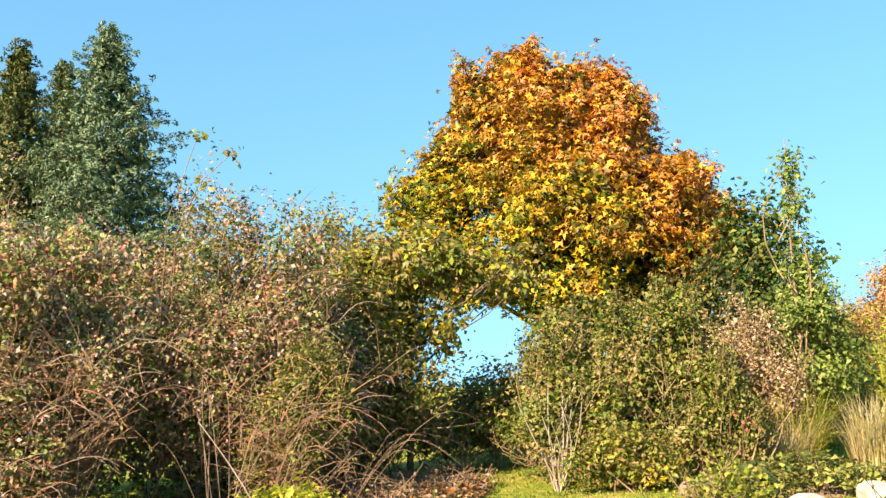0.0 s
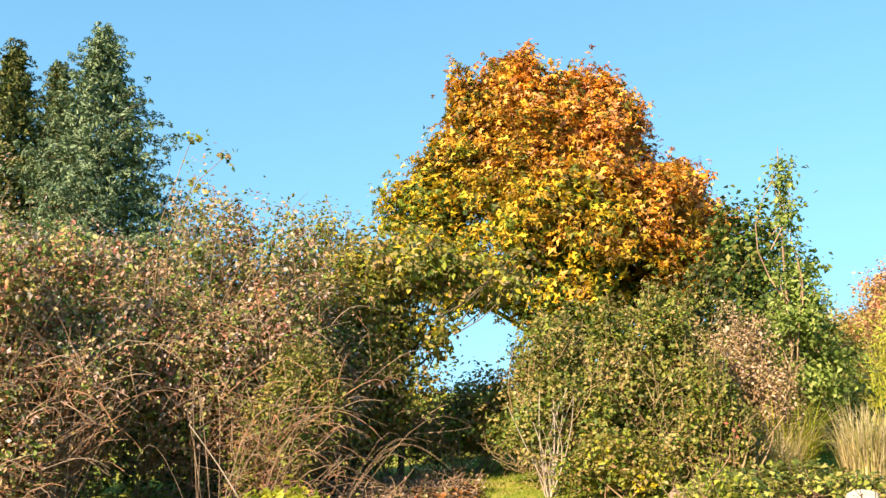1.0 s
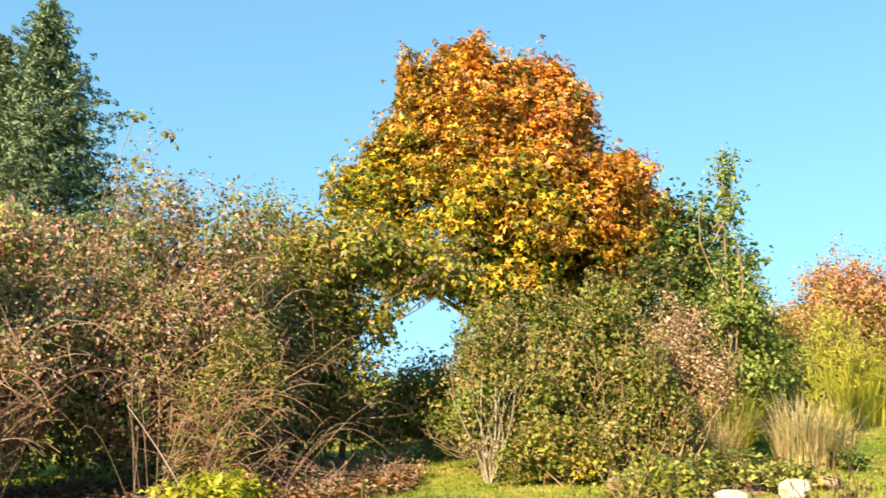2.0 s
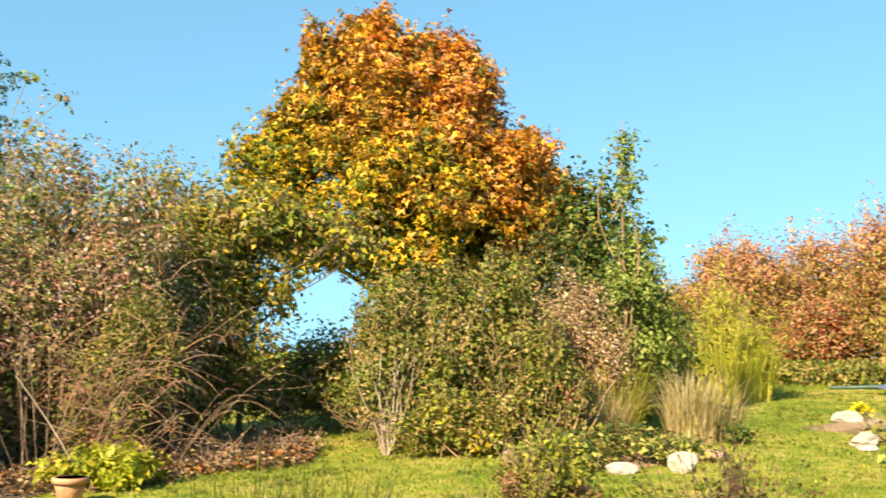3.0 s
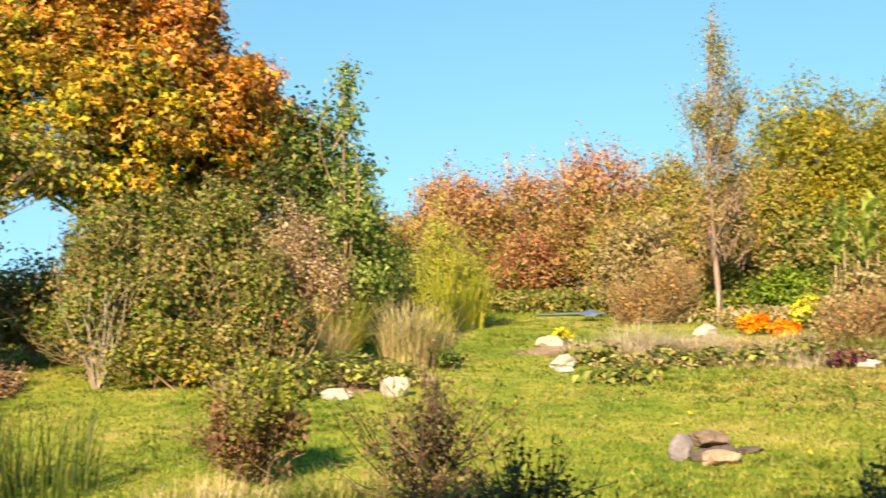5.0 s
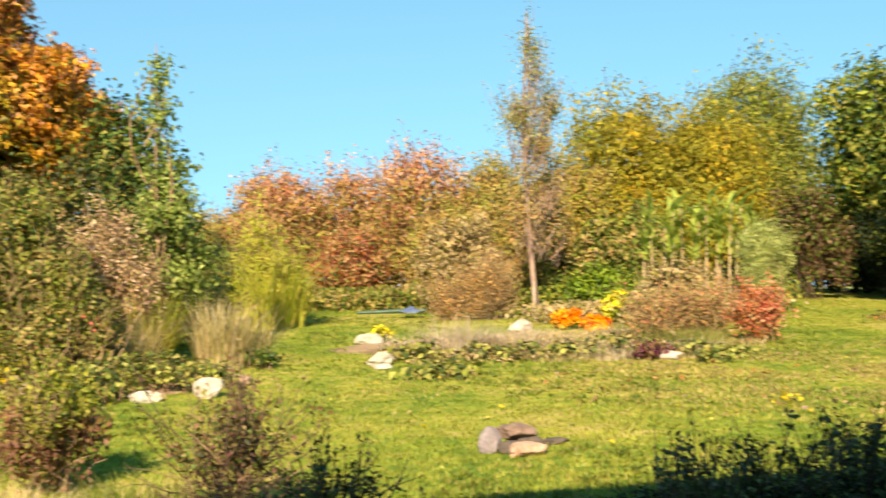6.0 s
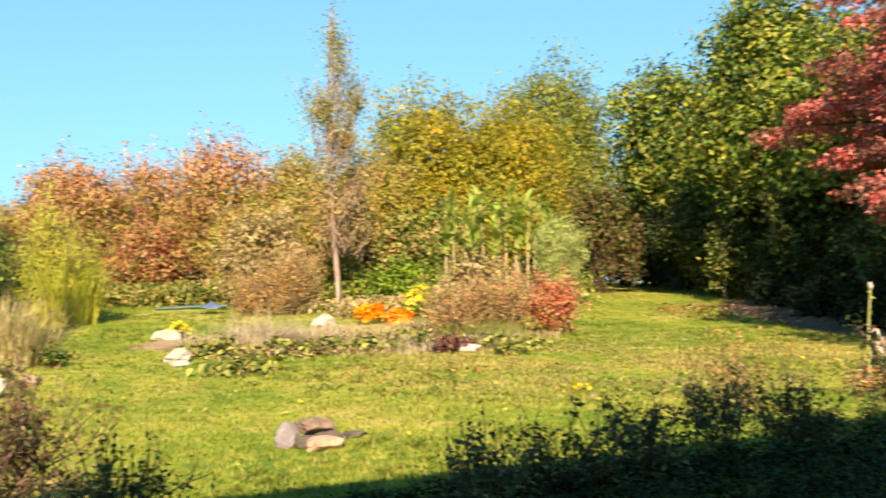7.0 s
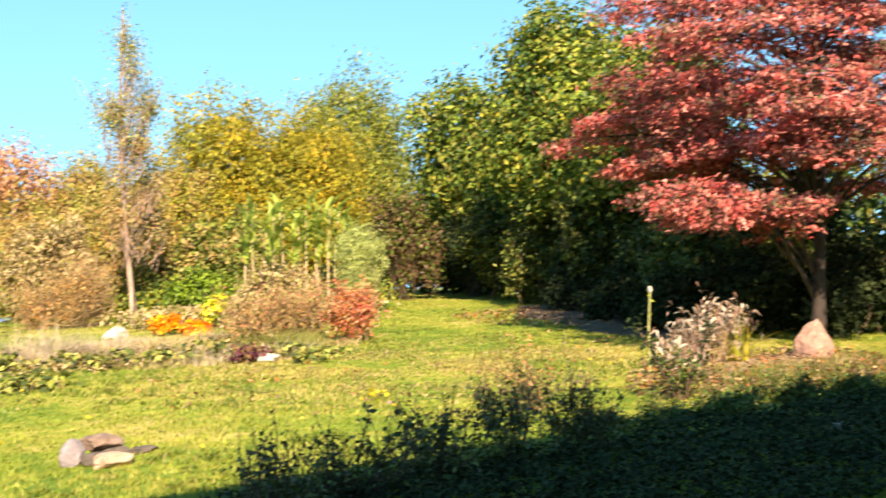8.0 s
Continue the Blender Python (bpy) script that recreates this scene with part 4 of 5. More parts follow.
tree("birch_tree", "slim birch with a pale trunk and thinning brownish leaves", 13.3, 17.8, 6.3, [(0.05, 0, 2.5, 0.8, 0.7, 0.8), (0.25, 0.2, 1.8, 0.8, 0.6, 0.6), (-0.3, 0.1, 2.1, 0.6, 0.5, 0.6), (0.05, 0, 3.5, 0.72, 0.7, 0.9), (-0.5, 0, 4.0, 0.55, 0.45, 0.6), (0.3, 0, 4.2, 0.45, 0.45, 0.7), (-0.12, 0, 4.8, 0.42, 0.4, 0.8), (-0.22, 0, 5.6, 0.2, 0.2, 0.75), (0.5, 0, 3.1, 0.5, 0.5, 0.6)],
     birch_leaf, 0.058, 10000, 0.062, birch_bark, core=0.0, seed=53, limbs=14, trunk_top=0.99, clump=4, spread=0.12, inner=0.5, twigs=130, lean=(-0.2, 0.1), shoots=110, shoot_len=0.5, uneven=0.35, bough=0.22, limb_r=0.2, limb_from=0.86, gap_cut=-0.2)

shrub("shrub", "olive and tan shrub close behind the birch", 14.25, 19.6, 1.9, 1.3, 2.3, hedge_olive, 0.09, 5000, twig_tan, stems=10, twigs=120, shoots=50, uneven=0.35, seed=54, low=0.0)


def stake(name, label, x, y, h, r, mat):
    ob = thing(name, x, y, label, "stake")
    part("stake", tube([(0, 0, -0.1), (0.01, 0, h * 0.5), (0, 0.01, h * 0.985), (0, 0.01, h)], [r, r * 0.96, r * 0.9, r * 0.6], 7), mat, ob, smooth=True)


stake("tree_stake", "pale wooden stake beside the birch trunk", 13.05, 17.6, 0.75, 0.035, pale_bark)
stake("tree_stake", "pale wooden stake at the young tree's foot", 4.85, 14.75, 0.62, 0.032, stone_pale)

# ---- right of the birch ----
tree("field_maple", "bushy tree with golden yellow leaves", 19.2, 22.0, 5.2, [(0, 0, 3.9, 1.6, 1.6, 1.5), (-0.6, 0, 2.0, 1.8, 1.6, 1.5), (0.7, 0, 2.4, 1.6, 1.5, 1.6), (0, 0, 1.2, 1.9, 1.5, 1.1)], yellow_leaf, 0.088, 30000, 0.11, seed=61, spread=0.2, shape="maple", shoots=90, shoot_len=0.9)
tree("field_maple", "bushy tree in yellow and green leaf", 21.4, 21.2, 4.9, [(0, 0, 3.6, 1.5, 1.5, 1.5), (0.6, 0, 2.0, 1.6, 1.5, 1.5), (-0.7, 0, 1.9, 1.5, 1.5, 1.5)], yellow_leaf, 0.088, 28000, 0.11, seed=62, spread=0.2, shape="maple", shoots=90, shoot_len=0.9)
tree("willow_tree", "tall rounded olive-green willow", 28.0, 25.5, 7.8, [(0, 0, 5.3, 2.2, 2.1, 2.4), (-0.9, 0, 3.7, 2.0, 2.0, 2.0), (1.1, 0, 3.6, 1.9, 2.0, 2.2), (0.2, 0, 2.0, 2.3, 2.0, 1.8)], willow_leaf, 0.16, 32000, 0.16, seed=63, spread=0.25, shape="long", width=0.4, shoots=80, shoot_len=0.8)
shrub("shrub", "olive-green shrub behind the flower bed", 15.6, 18.5, 1.6, 1.2, 2.1, mixed_green, 0.11, 3600, stems=8, seed=64, low=0.0)
shrub("shrub", "fresh green low shrub", 14.4, 17.1, 1.9, 1.3, 1.05, fresh_leaf, 0.09, 4500, stems=8, seed=65, low=0.0)
shrub("shrub", "olive shrub behind the maize", 17.6, 19.6, 2.4, 1.8, 2.4, mixed_green, 0.13, 5000, stems=8, seed=66, low=0.0)
shrub("shrub", "olive shrub with brown tips by the birch", 15.6, 20.6, 2.2, 1.6, 3.0, hedge_olive, 0.13, 5500, stems=8, seed=67, low=0.0)


def maize(x, y, h, seed):
    rng = np.random.default_rng(seed)
    ob = thing("maize_plant", x, y, "tall maize plant with arching green leaves on a dry stalk", "plant", "maize plants", turn=rng.uniform(0, 360))
    stalk_part = part("stalk", tube(limb_path(rng, (0, 0, -0.05), (0.05, 0, h * 0.9), 5, 0.02), np.linspace(0.03, 0.012, 5), 5), straw_mat, ob)
    for i in range(9):
        z = h * (0.5 + 0.05 * i)
        a = np.array([i * 2.6 + rng.normal() * 0.3])
        part("leaf", blade_shape(rng, np.array([[0, 0, z]]), np.array([0.75 * rng.uniform(0.8, 1.2)]), np.array([0.13]), np.array([1.0 + 0.5 * rng.uniform()]), 5, a), corn_leaf, stalk_part)


for i in range(16):
    maize(15.5 + 0.095 * i + 0.15 * math.sin(i * 5.1), 16.9 - 0.09 * i + 0.3 * math.sin(i * 2.3), 2.3 + 0.2 * math.sin(i * 3.3), 70 + i)

shrub("round_bush", "pale green fluffy globe-shaped bush", 16.4, 14.75, 1.25, 1.2, 1.9, pale_leaf, 0.08, 9000, stems=8, seed=84, shape="long", width=0.16, droop=-0.4,
      lobes=[(0, 0, 1.25, 0.6, 0.6, 0.6), (0, 0, 0.75, 0.5, 0.5, 0.5)], uneven=0.05, spread=0.05, inner=0.35, gap_cut=-2)
shrub("shrub", "dusky brown shrub at the end of the lawn", 22.4, 18.5, 2.2, 1.6, 2.8, leaf_mat("dusky_leaf", [(0.12, 0.07, 0.035), (0.14, 0.13, 0.03), (0.22, 0.14, 0.08), (0.09, 0.07, 0.03), GREEN]), 0.12, 4800, twig_dark, stems=12, twigs=120, seed=85, low=0.0)
shrub("shrub", "loose shrub with reddish and tan leaves", 12.15, 12.9, 1.9, 1.2, 0.72, red_mixed, 0.05, 1200, twig_tan, stems=18, twigs=180, shoots=160, shoot_len=0.45, uneven=0.55, k=10, gap_cut=-0.1, core=0.05, seed=86, low=0.0)
shrub("shrub", "tan and rose-leaved loose shrub", 12.95, 12.75, 1.5, 1.2, 0.88, red_mixed, 0.05, 1200, twig_tan, stems=18, twigs=180, shoots=160, shoot_len=0.45, uneven=0.55, k=10, gap_cut=-0.1, core=0.05, seed=89, low=0.0)
shrub("shrub", "bright red low shrub", 13.1, 11.9, 0.95, 0.8, 0.9, red_bright, 0.06, 2600, stems=8, twigs=60, shoots=40, shoot_len=0.25, uneven=0.4, seed=87, core=0.05, low=0.0)
shrub("shrub", "dry tan shrub at the back of the bed", 14.3, 15.0, 2.0, 1.2, 1.15, beige_dry, 0.09, 4200, twig_tan, stems=12, twigs=120, seed=88, low=0.0)

# ---- tall trees at the right, and the red maple ----
tree("tall_tree", "tall leafy tree, dark green with yellowing leaf tips", 25.0, 18.2, 6.6, [(0, 0, 4.4, 1.9, 1.9, 1.9), (0.4, 0, 3.2, 2.1, 2.0, 1.5)], tall_green, 0.16, 13000, 0.14, seed=91, spread=0.22)
tree("tall_tree", "tall dark green tree with yellowing top", 22.0, 13.4, 7.6, [(0, 0, 5.3, 1.7, 1.7, 1.9), (0, 0, 3.6, 2.1, 2.0, 1.6)], tall_green, 0.15, 16000, 0.15, seed=92, spread=0.2)
tree("tall_tree", "broad dark green tree beside the red maple", 20.3, 10.2, 6.2, [(0, 0, 4.3, 1.9, 1.8, 1.6), (0.2, 0, 3.0, 2.0, 1.8, 1.2)], tall_green, 0.15, 14000, 0.14, seed=93, spread=0.2)
shrub("shrub", "dark shaded evergreen shrub under the trees", 18.3, 8.4, 2.2, 1.8, 2.2, dark_leaf, 0.12, 5000, twig_dark, stems=8, seed=94, low=0.0)
shrub("shrub", "dark shaded evergreen shrub behind the red maple", 19.3, 6.6, 2.6, 2.2, 2.8, dark_leaf, 0.12, 6500, twig_dark, stems=8, seed=95, low=0.0)
# these two carry the shade behind the maple in their leaf colour
shrub("shrub", "dark shaded evergreen shrub behind the red maple", 19.6, 4.2, 2.8, 2.2, 3.2, shade_green, 0.12, 6500, twig_dark, stems=8, seed=96, low=0.0)
shrub("shrub", "dark shaded evergreen shrub behind the red maple", 19.0, 1.8, 2.8, 2.2, 3.2, shade_green, 0.12, 6500, twig_dark, stems=8, seed=97, low=0.0)
# bark darkened so that trunk and limbs look shaded by the crown
shade_bark = rough_mat("shade_bark", [(0.020, 0.014, 0.012), (0.05, 0.035, 0.03)], 6)


def red_maple(x, y, h):
    """Flat sprays of leaves that reach out from the trunk in layers and droop at their ends, with dark hollows between them."""
    rng = np.random.default_rng(8)
    ob = thing("red_maple", x, y, "spreading maple with layered crimson-red leaves", "tree")
    trunk = part("trunk", tube(limb_path(rng, (0, 0, -0.1), (0.1, 0, h * 0.86), 9, 0.02), np.linspace(0.10, 0.02, 9) * np.array([1.35] + [1] * 8), 9), shade_bark, ob, smooth=True)
    sprays = []
    for i in range(96):
        s = i / 95
        reach = 3.5 * max(0.12, math.sin(math.pi * (0.42 + 0.54 * s))) ** 0.8
        sprays.append((i * 2.39996 + rng.normal() * 0.15, reach * rng.uniform(0.62, 1.04), 2.5 + 5.2 * s + rng.normal() * 0.1))
    sprays += [(2.08, 3.7, 3.05), (2.25, 3.3, 3.3), (2.5, 3.1, 2.6), (2.75, 3.2, 2.15), (2.95, 3.3, 1.95), (3.12, 3.2, 1.75), (3.25, 2.9, 1.95), (3.6, 3.1, 2.5), (4.1, 3.2, 2.7), (2.4, 2.2, 1.9),
               (2.65, 2.3, 2.9), (3.0, 2.5, 2.75), (3.3, 2.4, 2.7), (2.85, 2.7, 3.3), (3.2, 2.6, 3.4), (3.5, 2.6, 3.1)]
    pos, nor, wood = [], [], []
    for a, reach, z in sprays:
        way, side = np.array([math.cos(a), math.sin(a), 0]), np.array([-math.sin(a), math.cos(a), 0])
        foot = np.array([0, 0, max(0.5, z - 0.35 * reach)])
        tip = way * reach + np.array([0, 0, z])
        spine = limb_path(rng, foot, tip, 7, 0.03, sag=0.16 * reach)
        part("limb", tube(spine, np.linspace(0.035, 0.006, 7), 5), shade_bark, trunk, smooth=True)
        m = int(16 + 11 * reach)
        q = rng.uniform(0.42, 1.04, m)
        at = np.stack([np.interp(q, np.linspace(0, 1, 7), spine[:, k]) for k in range(3)], 1)
        half = 0.12 + 0.2 * reach * np.sin(np.clip((q - 0.25) / 0.85, 0, 1) * math.pi)
        off = rng.uniform(-1, 1, m) * half
        twig = at + side * off[:, None] + way * np.abs(off)[:, None] * 0.35 + np.array([0, 0, 1.0]) * (rng.normal(size=m) * 0.05 - 0.25 * off ** 2 - 0.35 * np.clip(q - 0.8, 0, 1))[:, None]
        for t0, t1 in zip(at[::2], twig[::2]):
            wood.append(tube(np.array([t0, (t0 + t1) / 2 + [0, 0, 0.03], t1]), [0.007, 0.005, 0.003], 3))
        idx = np.repeat(np.arange(m), 20)
        pos.append(twig[idx] + rng.normal(size=(len(idx), 3)) * np.array([0.10, 0.10, 0.05]))
        nor.append(way * 0.55 + np.array([0, 0, 0.85]) + side * (off[idx] * 0.5)[:, None] + rng.normal(size=(len(idx), 3)) * 0.4)
    pos, nor = np.concatenate(pos), np.concatenate(nor)
    part("twig_tangle", joined(wood), shade_bark, ob, kind="stuff")
    part("crown", leaves(rng, pos, nor, 0.07 * rng.uniform(0.6, 1.25, len(pos)), shape="maple", droop=0.6), acer_leaf, ob, kind="stuff")


red_maple(16.2, 5.6, 7.9)
# added shrubs whose near-black leaves stand for the shade below the crown
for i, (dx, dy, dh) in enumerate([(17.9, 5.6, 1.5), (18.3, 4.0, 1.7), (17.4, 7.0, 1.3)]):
    shrub("evergreen_shrub", "low shrub coloured near-black for the red maple's shade", dx, dy, 2.2, 1.5, dh, shade_green, 0.10, 5500, twig_dark, stems=8, seed=240 + i, low=0.0, group="evergreen shrubs", gap_cut=-0.6, shoots=30)


def thicket(label, way, h, depth, n, mat, leaf, seed):
    """A long dense belt of brushwood behind the garden."""
    rng = np.random.default_rng(seed)
    w = np.array(way, float)
    seg = np.linalg.norm(np.diff(w, axis=0), axis=1)
    s = rng.uniform(0, seg.sum(), n)
    at = np.concatenate([[0], np.cumsum(seg)])
    x, y = np.interp(s, at, w[:, 0]), np.interp(s, at, w[:, 1])
    x, y = x + rng.normal(size=n) * depth * 0.4, y + rng.normal(size=n) * depth * 0.4
    top = h * np.array([0.62 + 0.75 * noise.noise(Vector((q * 0.9, seed, 0.3))) for q in s])
    z = top * rng.uniform(0, 1, n) ** 0.7 + np.array([ground_z(a, b) for a, b in zip(x, y)])
    ob = new("thicket", mesh_from("thicket", *leaves(rng, np.stack([x, y, z], 1), rng.normal(size=(n, 3)) + np.array([-0.4, -0.5, 0.5]), leaf * rng.uniform(0.6, 1.3, n))))
    ob.data.materials.append(mat)
    tagged(ob, label, "thicket", kind="stuff")


thicket("dark green brushwood behind the tall trees", [(21.5, 3.0), (23, 9), (26, 14), (28.5, 19), (30.0, 22), (29.0, 25.5), (26.5, 28.5)], 4.4, 2.0, 20000, dark_leaf, 0.28, 171)
thicket("dark green shrubs behind the red maple", [(20.5, -4.0), (21.5, 3.0)], 5.4, 1.6, 15000, dark_leaf, 0.26, 172)
thicket("dark shaded growth behind the tangled shrubs", [(-8.5, 15.2), (-1.2, 16.0)], 2.0, 1.0, 9000, dark_leaf, 0.13, 179)
thicket("olive brushwood behind the hedge", [(7.5, 29.0), (13, 30), (17, 27), (22, 25.5), (27, 28.5)], 3.0, 1.6, 20000, hedge_olive, 0.22, 173)

thicket("mixed undergrowth at the foot of the hedge", [(7.5, 24.5), (10.5, 24.0), (12.5, 21.8), (15.0, 20.4), (17.0, 19.8)], 1.0, 1.3, 8000, mixed_green, 0.12, 174)
thicket("green and yellow undergrowth between the shrubs", [(3.0, 15.9), (4.6, 16.4), (6.4, 17.2)], 1.2, 0.8, 5000, mixed_green, 0.09, 175)
thicket("dry undergrowth behind the flower bed", [(12.6, 16.9), (14.4, 15.6), (16.2, 14.4)], 0.55, 0.7, 5000, beige_dry, 0.09, 176)
thicket("green undergrowth behind the flower bed", [(13.8, 18.6), (16.6, 17.0), (18.6, 16.4)], 0.9, 1.0, 6000, tall_green, 0.11, 177)

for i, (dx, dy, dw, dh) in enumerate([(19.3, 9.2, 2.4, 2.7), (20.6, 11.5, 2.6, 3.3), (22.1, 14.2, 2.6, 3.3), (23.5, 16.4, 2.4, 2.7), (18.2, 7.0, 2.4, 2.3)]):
    shrub("evergreen_shrub", "dense evergreen shrub at the lawn's edge, coloured as if in shade", dx, dy, dw, 2.0, dh, shade_olive, 0.11, 9000, twig_dark, stems=8, seed=180 + i, low=0.0, group="evergreen shrubs", gap_cut=-0.5, shoots=50)

# shade under the trees is put into these shrubs' near-black leaves
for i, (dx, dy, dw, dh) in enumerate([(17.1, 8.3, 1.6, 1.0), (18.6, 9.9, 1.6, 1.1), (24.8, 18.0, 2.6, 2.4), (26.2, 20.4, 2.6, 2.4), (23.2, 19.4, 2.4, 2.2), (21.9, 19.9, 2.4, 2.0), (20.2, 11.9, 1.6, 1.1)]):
    shrub("evergreen_shrub", "low evergreen shrub under the trees, coloured as if in deep shade", dx, dy, dw, 1.5, dh, shade_green, 0.10, 5000, twig_dark, stems=8, seed=190 + i, low=0.0, group="evergreen shrubs", gap_cut=-0.6, shoots=30)
# near-black belt that stands for the deep shade below the trees
thicket("dense undergrowth below the tall trees, deep shade put into its colour", [(20.5, -1.0), (21.5, 4.0), (23.0, 9.0), (25.5, 14.0), (27.3, 18.5), (28.5, 22.5)], 2.6, 1.6, 16000, shade_green, 0.2, 178)

# ---- beds, stones and small things ----
def leaf_bed(name, label, x, y, w, d, h, mat, n, leaf, seed, turn=0.0, group="", category="bed plant"):
    """Low rosettes of broad leaves over a strip of bed."""
    rng = np.random.default_rng(seed)
    ob = thing(name, x, y, label, category, group, turn=turn)
    m = max(3, n // 9)
    a, q = rng.uniform(0, 6.28, m), np.sqrt(rng.uniform(0, 1, m))
    c = np.stack([np.cos(a) * q * w / 2, np.sin(a) * q * d / 2, rng.uniform(0.25, 0.9, m) * h * (1.1 - 0.5 * q)], 1)
    idx = np.repeat(np.arange(m), 9)
    off = rng.normal(size=(len(idx), 3)) * np.array([leaf, leaf, leaf * 0.35])
    p = c[idx] + off
    part("foliage", leaves(rng, p, off * 3 + np.array([0, 0, 0.8]) * 1.0 + rng.normal(size=p.shape) * 0.25, leaf * rng.uniform(0.7, 1.3, len(p)), 0.85, "long", 0.1), mat, ob, kind="stuff")
    part("stem_mass", joined([tube(limb_path(rng, (k[0] * 0.9, k[1] * 0.9, -0.02), k, 3, 0.1), [0.006, 0.005, 0.003], 3) for k in c]), twig_brown, ob, kind="stuff")
    return ob


def soil(x, y, w, d, seed, turn=0.0, label="bare brown soil of a flower bed", mat=soil_mat):
    rng = np.random.default_rng(seed)
    v, f = [(x, y, ground_z(x, y) + 0.05)], []
    rings, seg = 4, 36
    ca, sn = math.cos(radians(turn)), math.sin(radians(turn))
    for j in range(1, rings + 1):
        for i in range(seg):
            a = i * 2 * math.pi / seg
            q = j / rings * (1 + 0.12 * math.sin(3 * a + seed) + 0.07 * math.sin(7 * a + 2 * seed))
            ex, ey = math.cos(a) * q * w / 2, math.sin(a) * q * d / 2
            px, py = x + ex * ca - ey * sn, y + ex * sn + ey * ca
            v.append((px, py, ground_z(px, py) + (0.05 + 0.03 * rng.uniform(-1, 1) if j < rings else -0.03)))
    for i in range(seg):
        f.append((0, 1 + i, 1 + (i + 1) % seg))
    for j in range(rings - 1):
        for i in range(seg):
            a, b = 1 + j * seg + i, 1 + j * seg + (i + 1) % seg
            f += [(a, a + seg, b + seg), (a, b + seg, b)]
    ob = new("flower_bed", mesh_from("flower_bed", np.array(v), np.array(f), True))
    ob.data.materials.append(mat)
    return tagged(ob, label, "flower bed", kind="structure")


soil(9.6, 13.9, 5.6, 3.0, 1, 0)
soil(3.6, 12.2, 2.2, 1.3, 2, 0)
soil(13.3, 5.0, 3.6, 1.7, 4, -15, "bare leaf-strewn soil under the red maple")
# dark patch in place of the trees' shadow on the lawn
soil(19.1, 10.5, 9.5, 3.5, 6, 49, "leaf-strewn soil along the foot of the trees, darkened for their shadow", shade_soil)
soil(-0.5, 13.7, 1.9, 2.3, 3, 0, "dry brown leaf litter and soil under the shrubs")

# dark patch that puts the shade below the shrubs into the soil colour
soil(-3.9, 13.0, 6.6, 3.6, 5, 0, "leaf-strewn soil under the tangled shrubs, darkened for their shade", shade_soil)

leaf_bed("bed_plant", "low broad-leaved plants covering the small bed", 3.7, 12.05, 2.1, 0.9, 0.46, bed_leaf, 1700, 0.07, 101)
leaf_bed("bed_plant", "yellow-green broad-leaved plants at the bed's edge", 2.9, 11.6, 1.0, 0.7, 0.42, bed_leaf, 760, 0.062, 102)
leaf_bed("bed_plant", "low clump of broad green leaves", 7.6, 12.95, 0.75, 0.5, 0.26, bed_leaf, 170, 0.11, 103)
leaf_bed("bed_plant", "low clump of broad green leaves", 7.05, 11.15, 0.95, 0.45, 0.25, bed_leaf, 160, 0.11, 104)
leaf_bed("bed_plant", "row of broad green leaves along the bed", 8.95, 11.9, 1.2, 0.55, 0.3, bed_leaf, 160, 0.10, 105, -30)
leaf_bed("bed_plant", "row of broad green leaves along the bed", 9.9, 11.5, 1.0, 0.5, 0.3, bed_leaf, 140, 0.10, 106, -30)
leaf_bed("bed_plant", "small leafy plants by the pale stone", 11.0, 10.6, 0.7, 0.4, 0.22, bed_leaf, 150, 0.10, 107, -30)
for i, (qx, qy) in enumerate([(8.3, 12.35), (9.5, 11.75), (10.5, 11.0)]):
    leaf_bed("bed_plant", "small clump of broad yellow-green leaves", qx, qy, 0.7, 0.45, 0.24, bed_leaf, 110, 0.10, 510 + i, -30)
leaf_bed("purple_plant", "small dark purple-leaved plant", 10.05, 11.0, 0.42, 0.4, 0.3, purple_leaf, 170, 0.08, 108)
for i, (gx, gy, gr, gh) in enumerate([(7.9, 13.8, 0.3, 0.4), (8.5, 13.5, 0.4, 0.72), (9.0, 13.7, 0.35, 0.6), (9.3, 13.1, 0.3, 0.45), (8.3, 12.9, 0.3, 0.35), (9.8, 13.7, 0.3, 0.36)]):
    grass_clump("dry_grass", "fluffy grey-brown dry grass in the bed", gx, gy, gr, gh, 420, dry_grass, 0.009, 1.0, seed=500 + i, segs=4, group="dry grasses")
grass_clump("dry_grass", "low dry grass at the back of the bed", 10.3, 13.2, 0.7, 0.4, 800, tan_grass, 0.01, 1.0, seed=110, flat=0.5)
grass_clump("dry_grass", "low dry grass in the bed", 11.8, 12.2, 0.8, 0.35, 1400, rough_grass, 0.009, 0.6, seed=111, flat=0.5)

stone_rose = rough_mat("stone_rose", [(0.22, 0.12, 0.09), (0.40, 0.24, 0.18)], 7, fine=30, bump=0.8)
PALE = "pale weathered field stone in the grass"
stone("stone", PALE, 3.5, 11.3, 0.30, 0.22, 0.15, stone_pale, 1, group="bed stones")
stone("stone", PALE, 4.14, 11.25, 0.34, 0.25, 0.26, stone_pale, 2, group="bed stones")
stone("stone", "pale stone beside yellow flowers", 8.05, 15.1, 0.42, 0.28, 0.24, stone_pale, 3, group="bed stones")
stone("stone", PALE, 6.95, 12.7, 0.34, 0.26, 0.22, stone_pale, 4, group="bed stones")
stone("stone", "flat pale stone at the bed's edge", 6.8, 12.35, 0.28, 0.2, 0.1, stone_pale, 5, group="bed stones")
stone("stone", "white rounded stone beneath the birch", 10.85, 15.0, 0.48, 0.36, 0.34, stone_pale, 6, group="bed stones")
stone("stone", "flat white stone at the bed's edge", 10.25, 10.82, 0.32, 0.22, 0.14, stone_pale, 7, group="bed stones")
